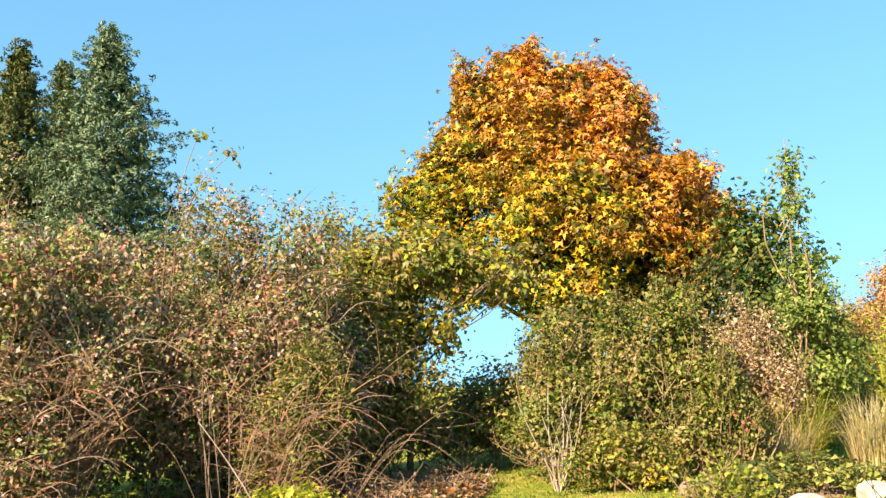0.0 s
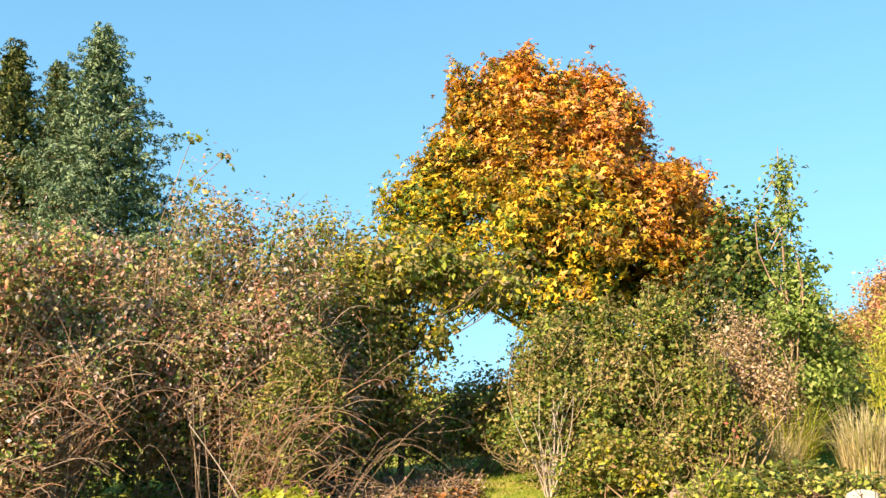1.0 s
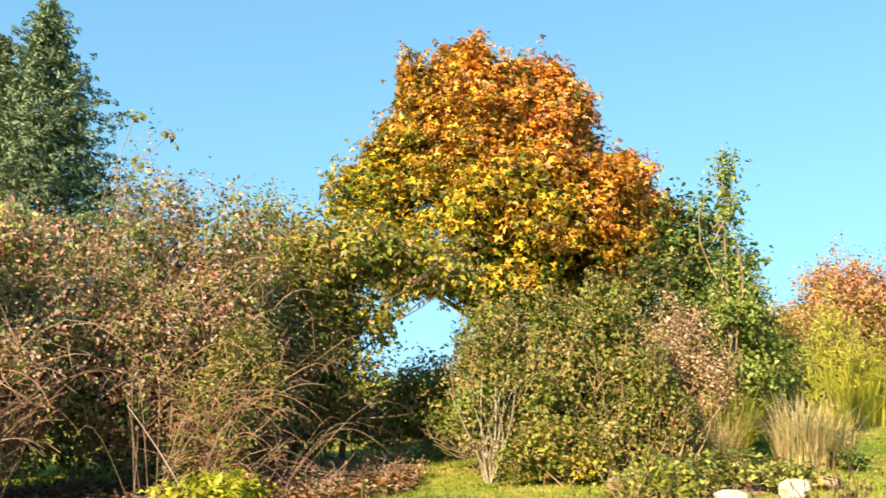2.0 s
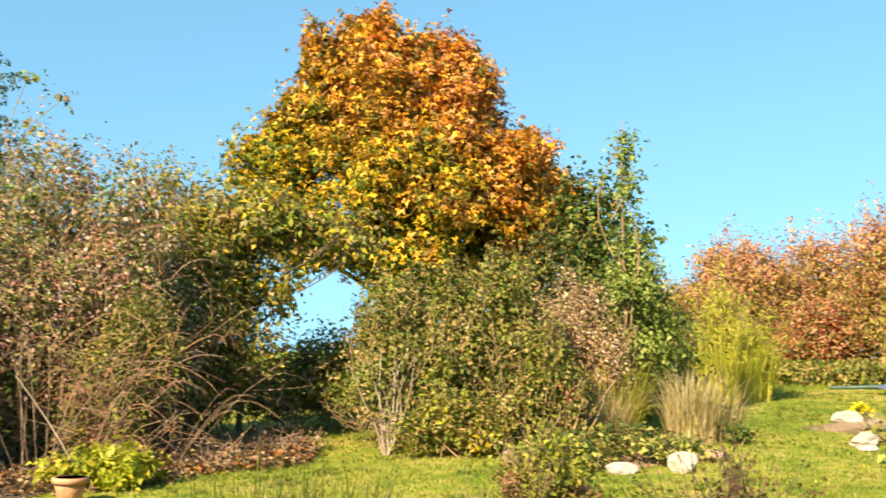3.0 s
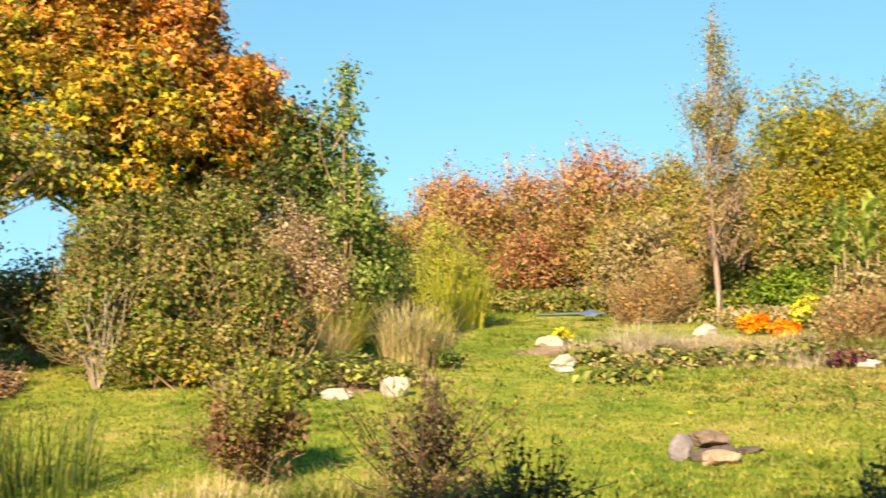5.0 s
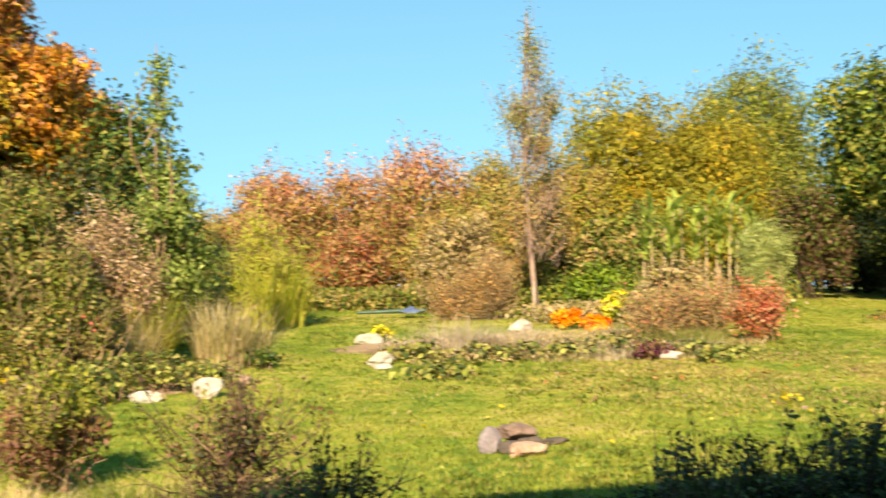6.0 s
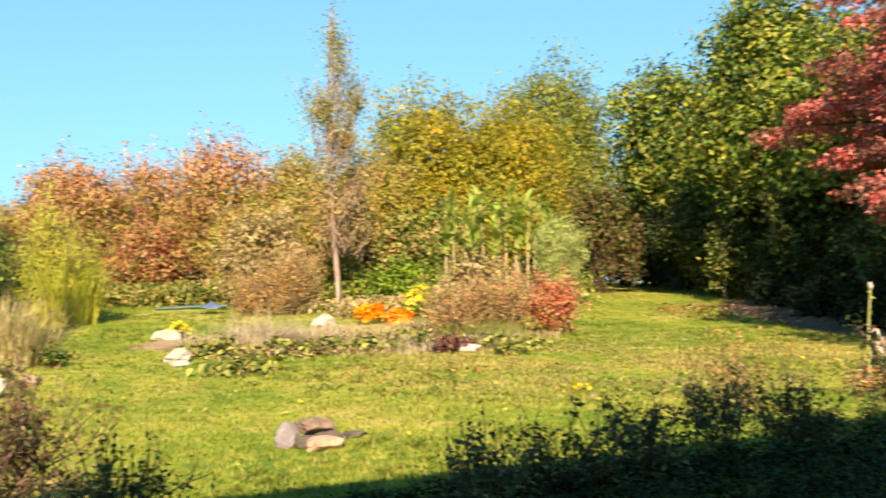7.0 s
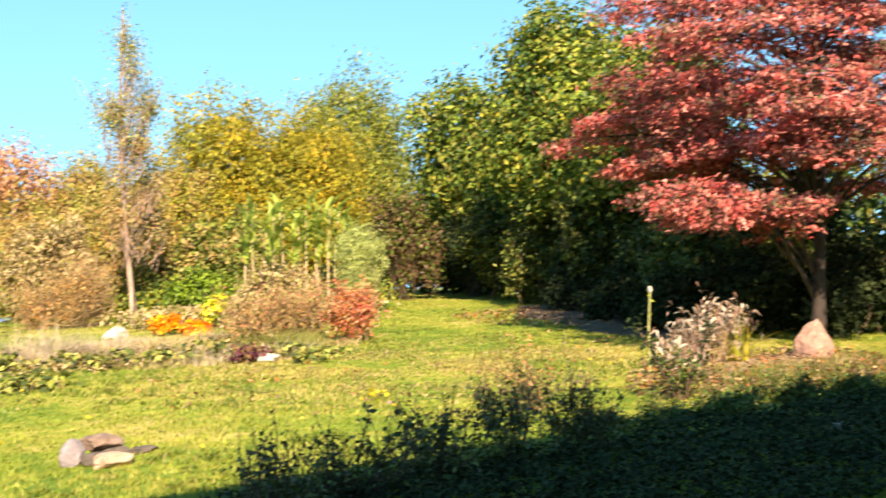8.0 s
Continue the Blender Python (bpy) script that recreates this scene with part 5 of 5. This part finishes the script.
stone("stone", "small pinkish stone beside the grass clump", 4.75, 11.9, 0.26, 0.2, 0.18, stone_pink, 8, group="bed stones")

# stones heaped on the lawn
stone_blush = rough_mat("stone_blush", [(0.30, 0.18, 0.12), (0.50, 0.35, 0.26)], 6, fine=40)
px, py = 5.08, 7.03
pz = ground_z(px, py)
stone("stone", "round grey stone of the small heap", px - 0.20, py + 0.12, 0.19, 0.17, 0.24, stone_grey, 11, group="stone heap")
# filler stone whose dark colour stands for the shaded gap under the slab
stone("stone", "stone under the slab of the small heap, coloured dark for the shaded gap", px + 0.13, py + 0.12, 0.26, 0.2, 0.14, stone_dark, 14, group="stone heap")
stone("stone", "broad brown slab on top of the small heap", px + 0.07, py + 0.13, 0.36, 0.24, 0.13, stone_brown, 12, z=pz + 0.09, turn=12, group="stone heap")
stone("stone", "flat pinkish stone of the small heap", px - 0.03, py - 0.15, 0.34, 0.19, 0.13, stone_blush, 13, group="stone heap")
# dark filler for the shaded crack between the three stones
stone("stone", "small stone coloured dark for the shaded gap of the small heap", px - 0.08, py + 0.0, 0.2, 0.14, 0.12, stone_dark, 16, group="stone heap")
stone("stone", "thin dark slab beside the stone heap", px + 0.42, py + 0.1, 0.34, 0.12, 0.06, stone_dark, 15, turn=8, group="stone heap")


def flowers(name, label, x, y, w, h, petal, n, seed):
    rng = np.random.default_rng(seed)
    ob = thing(name, x, y, label, "flowers")
    pos, nor, _ = crown_points(rng, [(0, 0, h * 0.5, w / 2, w / 2, h * 0.5)], n, 6, 0.03, 0.15, 0.1, seed, 0.7)
    pos[:, 2] = np.maximum(pos[:, 2], 0.02)
    part("blossom", leaves(rng, pos, nor, 0.085 * rng.uniform(0.7, 1.3, len(pos)), 0.95), petal, ob, kind="stuff")
    part("foliage", leaves(rng, pos * np.array([0.9, 0.9, 0.6]), nor, 0.07 * rng.uniform(0.7, 1.3, len(pos)), 0.5)[:2], fresh_leaf, ob, kind="stuff")


flowers("orange_flowers", "mound of vivid orange flowers", 12.0, 15.3, 0.62, 0.42, orange_petal, 1500, 121)
flowers("orange_flowers", "low spreading orange flowers", 12.4, 15.0, 0.5, 0.22, orange_petal, 700, 122)
flowers("yellow_flowers", "mound of bright yellow flowers", 13.6, 16.0, 0.55, 0.5, yellow_petal, 1300, 123)
flowers("yellow_flowers", "few yellow flowers behind a stone", 8.3, 15.3, 0.2, 0.3, yellow_petal, 220, 124)

# ---- near plants ----
shrub("shrub", "small round shrub with green and reddish leaves", 1.86, 7.75, 0.92, 0.8, 0.86, leaf_mat("near_leaf", [(0.15, 0.20, 0.03), (0.28, 0.32, 0.04), (0.24, 0.24, 0.05), (0.40, 0.38, 0.06)], [(0.26, 0.13, 0.08), BROWN, OLIVE, (0.22, 0.09, 0.06)], slope=(0, 0, -1.2, 0.68), patch=2.5, cut=0.55), 0.037, 6200, stems=14, twigs=160, shoots=60, shoot_len=0.2, uneven=0.4, seed=131, low=0.0, spread=0.05, stem_r=0.008)
shrub("shrub", "small brownish shrub with dark green shoots", 2.54, 6.28, 0.84, 0.6, 0.68, leaf_mat("near_brown", [OLIVE, BROWN, (0.32, 0.24, 0.11), (0.22, 0.11, 0.08), GREEN, (0.05, 0.06, 0.02)]), 0.042, 900, twig_dark, stems=18, twigs=200, cane_m=twig_brown, shoots=110, shoot_len=0.4, uneven=0.5, seed=132, core=0.0, low=0.0, spread=0.05, stem_r=0.007)
shrub("shrub", "small dark green leafy shrub at the lawn's edge", 2.92, 5.72, 0.56, 0.45, 0.40, shade_leaf, 0.04, 850, twig_dark, core=0.0, stems=12, twigs=50, shoots=40, shoot_len=0.3, uneven=0.45, seed=133, low=0.0, spread=0.06, stem_r=0.007)
grass_clump("grass_tuft", "loose tuft of tall green grass on the lawn", -0.15, 7.95, 0.42, 0.9, 190, leaf_mat("sedge", [(0.05, 0.085, 0.015), (0.09, 0.13, 0.025), (0.17, 0.20, 0.045)]), 0.013, 0.3, seed=134, group="grass tufts")
grass_clump("grass_tuft", "loose tuft of tall green grass on the lawn", 0.4, 8.05, 0.45, 0.8, 150, bpy.data.materials["sedge"], 0.014, 0.3, seed=137, group="grass tufts")
grass_clump("flower_tuft", "pale dry flower stalks in front of the shrubs", 1.45, 7.1, 0.45, 0.25, 420, tan_grass, 0.012, 0.6, seed=135, category="plant")
grass_clump("flower_tuft", "yellow-green low plants in front of the shrubs", 2.15, 6.75, 0.4, 0.3, 420, rough_grass, 0.016, 0.6, seed=136, category="plant")
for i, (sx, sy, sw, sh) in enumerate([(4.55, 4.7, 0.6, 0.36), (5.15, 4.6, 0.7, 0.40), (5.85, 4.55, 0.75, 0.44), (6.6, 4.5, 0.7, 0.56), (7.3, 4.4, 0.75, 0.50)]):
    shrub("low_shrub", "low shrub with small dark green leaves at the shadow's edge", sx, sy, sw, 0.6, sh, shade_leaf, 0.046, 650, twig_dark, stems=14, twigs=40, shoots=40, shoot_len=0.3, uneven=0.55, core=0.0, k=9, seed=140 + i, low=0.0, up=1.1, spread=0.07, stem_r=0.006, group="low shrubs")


for i, (sx, sy, sw, sh) in enumerate([(8.2, 4.7, 0.9, 0.20), (9.0, 4.45, 0.9, 0.18), (9.8, 4.2, 1.0, 0.24), (10.7, 3.95, 1.0, 0.28), (11.6, 3.7, 1.1, 0.25), (12.6, 3.45, 1.1, 0.28)]):
    shrub("low_shrub", "low dark green trailing plant at the shadow's edge", sx, sy, sw, 0.7, sh, dark_leaf, 0.045, 900, twig_dark, stems=8, twigs=20, shoots=20, shoot_len=0.15, uneven=0.5, core=0.3, seed=340 + i, low=0.0, spread=0.06, stem_r=0.005, group="low shrubs")


def shadow_cover(label, x0, x1, y0, y1, n, leaf, seed):
    """Near-black trailing leaves laid on the strip by the house, deepening its shadow."""
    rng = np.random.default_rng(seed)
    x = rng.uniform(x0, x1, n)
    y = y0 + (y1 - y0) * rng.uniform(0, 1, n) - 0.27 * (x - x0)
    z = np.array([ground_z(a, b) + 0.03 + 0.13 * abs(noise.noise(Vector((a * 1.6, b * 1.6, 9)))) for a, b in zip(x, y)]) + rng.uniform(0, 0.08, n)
    ob = new("shadow_cover", mesh_from("shadow_cover", *leaves(rng, np.stack([x, y, z], 1), rng.normal(size=(n, 3)) * 0.5 + np.array([0, 0, 1]), leaf * rng.uniform(0.6, 1.3, n), 0.8)))
    ob.data.materials.append(shade_green)
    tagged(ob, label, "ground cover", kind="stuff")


# added over the lawn: the leaf colour makes the house's shadow darker
shadow_cover("trailing leaves coloured near-black to deepen the house's shadow", 3.2, 13.5, 3.2, 5.55, 42000, 0.044, 181)
shrub("shrub", "thin shrub with sparse reddish-brown leaves", 8.95, 5.85, 0.9, 0.7, 0.75, red_mixed, 0.04, 420, twig_dark, stems=14, twigs=90, seed=151, core=0.0, low=0.1, spread=0.06, stem_r=0.006)
shrub("shrub", "forked dark shoots with small leaves", 10.2, 4.95, 0.5, 0.4, 0.5, dark_leaf, 0.05, 420, twig_dark, stems=8, twigs=30, seed=152, core=0.0, low=0.0, spread=0.05, stem_r=0.008)
for i, (dx, dz) in enumerate([(-0.46, 0.72), (0.40, 0.72)]):
    rng_v = np.random.default_rng(300 + i)
    ob_v = thing("leafy_shoot", 10.2, 4.95, "long dark leafy shoot leaning outwards", "plant")
    line_v = limb_path(rng_v, (0, 0, -0.03), (dx * 0.8, -dx * 0.5, dz), 6, 0.03)
    part("stem", tube(line_v, np.linspace(0.016, 0.008, 6), 5), twig_dark, ob_v)
    pos_v = np.repeat(line_v[1:], 36, 0) + rng_v.normal(size=(180, 3)) * np.array([0.045, 0.045, 0.07])
    part("foliage", leaves(rng_v, pos_v, rng_v.normal(size=(180, 3)) + np.array([0, 0, 0.5]), np.full(180, 0.05)), shade_green, ob_v, kind="stuff")
white_dry = leaf_mat("white_dry", [(0.52, 0.42, 0.33), (0.36, 0.25, 0.19), (0.60, 0.52, 0.42), (0.22, 0.13, 0.09)])
shrub("dry_perennial", "drooping dry whitish leaves on bare stalks", 12.3, 5.98, 0.9, 0.6, 0.75, white_dry, 0.12, 560, twig_tan, stems=12, twigs=40, seed=153, core=0.0, low=0.2, shape="long", width=0.3, droop=1.6, category="plant", uneven=0.4)
shrub("dry_perennial", "drooping dry pale leaves on bare stalks", 13.0, 5.8, 0.8, 0.6, 0.92, white_dry, 0.12, 500, twig_tan, stems=12, twigs=40, seed=156, core=0.0, low=0.3, shape="long", width=0.3, droop=1.6, category="plant", uneven=0.4)
stone("boulder", "large pointed pinkish boulder among fallen leaves", 14.15, 4.97, 0.68, 0.55, 0.58, stone_rose, 21, category="boulder", peak=0.75)
grass_clump("weed", "pale yellow-green weed beside the dry seedheads", 13.3, 5.6, 0.12, 0.75, 60, lime_leaf, 0.03, 0.7, seed=155, category="plant")


def stalk(x, y):
    ob = thing("flower_stalk", x, y, "tall green flower stalk with a pale dry head", "plant")
    rng = np.random.default_rng(12)
    stem = part("stem", tube(limb_path(rng, (0, 0, -0.05), (0.03, 0, 0.98), 6, 0.02), np.linspace(0.016, 0.010, 6), 6), rough_mat("stalk_green", [(0.22, 0.24, 0.07), (0.38, 0.36, 0.14)], 6), ob, smooth=True)
    part("head", tube([(0.03, 0, 0.97), (0.03, 0, 0.99), (0.02, 0, 1.03), (0.01, 0, 1.05)], [0.012, 0.026, 0.024, 0.008], 8), stone_pale, stem, "pale dry seed head", smooth=True)
    part("foliage", leaves(rng, np.array([(0.03, 0, 0.9), (0.05, 0, 0.97), (0.0, 0, 0.75), (0.06, 0.02, 0.95)]), rng.normal(size=(4, 3)), np.full(4, 0.06)), lime_leaf, ob)


stalk(11.5, 5.9)


def litter(name, label, x, y, w, d, n, size, mat, seed):
    rng = np.random.default_rng(seed)
    a, q = rng.uniform(0, 6.28, n), np.sqrt(rng.uniform(0, 1, n))
    xs, ys = x + np.cos(a) * q * w / 2, y + np.sin(a) * q * d / 2
    p = np.stack([xs, ys, [ground_z(i, j) + 0.02 + 0.05 * abs(rng.normal()) for i, j in zip(xs, ys)]], 1)
    ob = new(name, mesh_from(name, *leaves(rng, p, rng.normal(size=(n, 3)) * 0.5 + np.array([0, 0, 1]), size * rng.uniform(0.6, 1.3, n))))
    ob.data.materials.append(mat)
    tagged(ob, label, "fallen leaves", kind="stuff")


litter("leaf_litter", "dry brown leaves under the shrubs", -0.5, 13.7, 2.0, 2.6, 2600, 0.09, litter_mat, 161)
litter("leaf_litter", "dark dry leaves under the tangled shrubs", -3.9, 12.5, 6.6, 3.0, 6000, 0.085, litter_mat, 167)
litter("leaf_litter", "fallen brown leaves in the rough grass", 12.6, 5.0, 5.0, 2.4, 4200, 0.06, litter_mat, 162)
litter("leaf_litter", "dark fallen leaves under the trees", 18.9, 10.8, 4.6, 6.4, 1500, 0.08, litter_mat, 165)
litter("leaf_litter", "small brown leaves scattered on the lawn", 11.0, 8.6, 9.0, 5.0, 420, 0.06, litter_mat, 168)
litter("leaf_litter", "fallen leaves scattered on the lawn", 9.0, 9.0, 9.0, 7.0, 160, 0.05, leaf_mat("fallen_yellow", [YELLOW, TAN, (0.6, 0.5, 0.1)]), 163)


def tarp(x, y):
    rng = np.random.default_rng(7)
    ob = thing("garden_cart", x, y, "low blue garden tarpaulin on a green frame", "tarpaulin", turn=-30)
    g = 9
    v = np.array([((i / (g - 1) - 0.5) * 0.5, (j / (g - 1) - 0.5) * 0.4, 0.12 + 0.10 * math.sin(i * 0.39) * math.sin(j * 0.39) + 0.02 * rng.normal()) for j in range(g) for i in range(g)])
    f = np.array([(j * g + i, j * g + i + 1, (j + 1) * g + i + 1, (j + 1) * g + i) for j in range(g - 1) for i in range(g - 1)])
    part("sheet", (v, f), rough_mat("blue_sheet", [(0.06, 0.09, 0.19), (0.13, 0.18, 0.32)], 4, rough=0.5), ob, "crumpled blue sheet", smooth=True)
    part("pole", tube([(-1.1, 0.1, 0.1), (-0.3, 0.0, 0.14), (0.3, -0.05, 0.16)], [0.03, 0.045, 0.04], 8), rough_mat("green_pole", [(0.02, 0.06, 0.045), (0.045, 0.10, 0.07)], 4, rough=0.5), ob, "dark green pole", smooth=True)


tarp(11.4, 19.6)


def fallen_stick(x, y):
    """A thin stick that leans in the tangle, with its foot on the ground."""
    ob = thing("dead_stick", x, y, "thin pale dead stick leaning in the tangled shrub", "stick")
    line = limb_path(np.random.default_rng(3), (0, 0, 0), (-0.75, 0.15, 1.1), 6, 0.02)
    part("stick", tube(line, np.linspace(0.009, 0.005, 6), 5), pale_bark, ob, smooth=True)


fallen_stick(-1.83, 11.6)


# ---- stems and shoots that stand out on the shrubs ----
def bare_stems(label, x, y, n, h, spread, r, mat, seed, arch=0.0, way=(0, 0)):
    rng = np.random.default_rng(seed)
    ob = thing("cane_clump", x, y, label, "canes")
    for i in range(n):
        a = rng.uniform(0, 6.28)
        foot = np.array([math.cos(a), math.sin(a), 0]) * spread * 0.3 * rng.uniform(0, 1)
        foot[2] = -0.04
        top = foot + np.array([way[0] + rng.normal() * spread, way[1] + rng.normal() * spread * 0.6, h * rng.uniform(0.6, 1.1)])
        if arch:
            top[2] *= rng.uniform(0.25, 0.6)
        line = limb_path(rng, foot, top, 8, 0.06, sag=arch * h * rng.uniform(0.6, 1.2))
        part("stem", tube(line, np.linspace(r, r * 0.35, 8), 5), mat, ob, smooth=True)
    return ob


bare_stems("cluster of pale upright bare stems at the shrub's foot", 1.3, 13.5, 30, 1.2, 0.26, 0.011, pale_bark, 201)
bare_stems("pale forked bare branches leaning out of the shrub", 3.35, 13.0, 3, 0.95, 0.18, 0.018, twig_tan, 202, way=(0.45, 0.1))
bare_stems("long arching brown stems drooping over the hollow", -1.2, 12.8, 12, 1.6, 0.6, 0.0042, twig_brown, 203, arch=0.3, way=(0.8, 0.4))
bare_stems("long arching brown stems over the leafy plant", -1.9, 12.0, 12, 1.6, 0.6, 0.0042, twig_brown, 204, arch=0.3, way=(0.5, 0.2))
bare_stems("thin curved bare stems in the dark hollow", 0.15, 15.5, 8, 1.1, 0.35, 0.009, twig_brown, 205, arch=0.3, way=(0.2, 0))


bare_stems("long dry canes arching out of the tangled shrub", -2.4, 12.1, 9, 2.9, 0.9, 0.005, twig_rose, 206, arch=0.25)
bare_stems("long dry canes arching out of the tangled shrub", -4.0, 11.8, 9, 2.9, 0.9, 0.005, twig_rose, 207, arch=0.3)
bare_stems("long dry canes arching out of the tangled shrub", -5.4, 11.7, 9, 2.9, 0.9, 0.005, twig_rose, 208, arch=0.3)


def long_shoot(label, x, y, line, seed, mat):
    """A thin shoot above the shrubs with a tuft of leaves at its tip."""
    rng = np.random.default_rng(seed)
    ob = thing("climbing_shoot", x, y, label, "shoot")
    line = np.array(line, float)
    part("stem", tube(line, np.linspace(0.008, 0.004, len(line)), 4), twig_brown, ob)
    tip = line[-1]
    pos = tip + rng.normal(size=(16, 3)) * np.array([0.06, 0.04, 0.05])
    part("foliage", leaves(rng, pos, rng.normal(size=(16, 3)) + np.array([0, 0, 0.6]), 0.08 * rng.uniform(0.7, 1.3, 16), 0.7), mat, ob, kind="stuff")


SHOOT = "thin climbing shoot with a tuft of leaves at its tip"
long_shoot(SHOOT, -3.25, 12.5, [(-0.3, 1.3, 0.0), (-0.1, 1.0, 1.8), (0.31, -0.31, 3.15), (0.62, -0.56, 3.67), (1.02, -0.75, 3.96)], 211, bramble_pink)
long_shoot(SHOOT, -3.37, 12.5, [(-0.3, 1.3, 0.0), (-0.1, 1.0, 1.8), (0.31, -0.25, 3.3), (0.56, -0.31, 3.97), (0.66, -0.31, 4.26)], 212, bramble_green)
long_shoot(SHOOT, -3.37, 12.6, [(-0.3, 1.3, 0.0), (-0.1, 1.0, 1.8), (0.38, -0.25, 3.05), (0.72, -0.43, 3.73)], 213, bramble_green)


def plant_pot(x, y):
    ob = thing("plant_pot", x, y, "weathered terracotta plant pot among lime-green leaves", "plant pot")
    clay = rough_mat("terracotta", [(0.42, 0.18, 0.09), (0.62, 0.32, 0.18)], 8)
    pot = part("pot", tube([(0, 0, 0), (0, 0, 0.005), (0, 0, 0.12), (0, 0, 0.22), (0, 0, 0.225), (0, 0, 0.15)], [0.01, 0.1, 0.125, 0.145, 0.125, 0.12], 20), clay, ob, smooth=True)
    part("rim", tube([(0, 0, 0.19), (0, 0, 0.19), (0, 0, 0.24), (0, 0, 0.24), (0, 0, 0.2)], [0.14, 0.165, 0.165, 0.14, 0.135], 20), clay, pot)
    part("soil", tube([(0, 0, 0.17), (0, 0, 0.2)], [0.125, 0.005], 16), soil_mat, pot)


plant_pot(-1.84, 10.8)


bed_rng = random.Random(9)
for i in range(16):
    bx, by = 8.2 + 4.6 * bed_rng.random(), 11.4 + 3.4 * bed_rng.random()
    by -= 0.35 * (bx - 9.5)
    fill, words = bed_rng.choice([(tan_grass, "low straw-coloured tuft in the flower bed"), (rough_grass, "low yellow-green tuft in the flower bed"), (dry_grass, "low dry brown tuft in the flower bed")])
    grass_clump("bed_tuft", words, bx, by, 0.3 + 0.2 * bed_rng.random(), 0.16 + 0.2 * bed_rng.random(), 380, fill, 0.012, 0.9, seed=220 + i, group="bed tufts", category="grass tuft")

litter("bed_litter", "straw and dry leaves covering the flower bed", 9.9, 13.0, 5.4, 2.8, 5200, 0.07, leaf_mat("bed_straw", [TAN, (0.40, 0.30, 0.14), OLIVE, (0.5, 0.36, 0.22), (0.30, 0.28, 0.07)], through_light=0.15), 164)

for i, (wx, wy) in enumerate([(11.6, 4.6), (12.4, 4.7), (13.1, 4.6), (13.8, 4.3), (14.6, 4.4), (12.0, 5.2)]):
    grass_clump("rough_grass", "rough yellow-green grass at the edge of the shadow", wx, wy, 0.5, 0.26, 420, rough_grass, 0.012, 0.9, seed=530 + i, group="rough grasses", category="grass tuft")


# leaves that lie bright on the grass, and a pale scrap in the shade
litter("leaf_litter", "few bright yellow leaves on the lawn", 8.5, 7.42, 0.4, 0.25, 12, 0.1, leaf_mat("bright_yellow", [(0.85, 0.68, 0.04), (0.8, 0.6, 0.05)]), 166)
stone("stone", "small pale stone in the shaded grass", 9.22, 3.04, 0.2, 0.15, 0.16, stone_pale, 31)


def red_spray(x, y, z0, seed):
    rng = np.random.default_rng(seed)
    ob = thing("red_spray", x, y, "small spray of bright red leaves on a thin stem", "shoot")
    line = limb_path(rng, (0.15, 0.2, -0.02), (0, 0, z0), 5, 0.05)
    part("stem", tube(line, np.linspace(0.006, 0.003, 5), 4), twig_brown, ob)
    pos = np.array([0, 0, z0]) + rng.normal(size=(11, 3)) * np.array([0.09, 0.06, 0.06])
    part("foliage", leaves(rng, pos, rng.normal(size=(11, 3)) + np.array([0, -0.6, 0.4]), 0.055 * rng.uniform(0.7, 1.3, 11), 0.6), leaf_mat("scarlet", [(0.5, 0.06, 0.05), (0.6, 0.14, 0.10), (0.3, 0.05, 0.04)]), ob, kind="stuff")


red_spray(3.25, 12.55, 0.75, 41)

brush_leaf = leaf_mat("brush_leaf", [(0.20, 0.12, 0.08), (0.27, 0.18, 0.12), (0.15, 0.09, 0.06), (0.34, 0.24, 0.17), OLIVE], through_light=0.15)
shrub("brush_heap", "low heap of dry brown cuttings and leaves", -0.85, 13.1, 1.5, 1.0, 0.3, brush_leaf, 0.05, 1500, twig_brown, stems=8, twigs=300, shoots=40, shoot_len=0.25, uneven=0.5, seed=231, low=0.0, category="brush heap", group="brush heaps")
shrub("brush_heap", "low heap of dry brown cuttings and leaves", -0.1, 14.0, 1.5, 1.1, 0.22, brush_leaf, 0.05, 1300, twig_brown, stems=8, twigs=300, shoots=40, shoot_len=0.25, uneven=0.5, seed=232, low=0.0, category="brush heap", group="brush heaps")
stone("stone", "pinkish stone at the shrub's foot", 2.58, 12.4, 0.24, 0.2, 0.2, stone_pink, 32, group="bed stones")
leaf_bed("bed_plant", "small leafy plant at the bed's tip", 10.5, 10.35, 0.4, 0.25, 0.2, bed_leaf, 90, 0.09, 109)
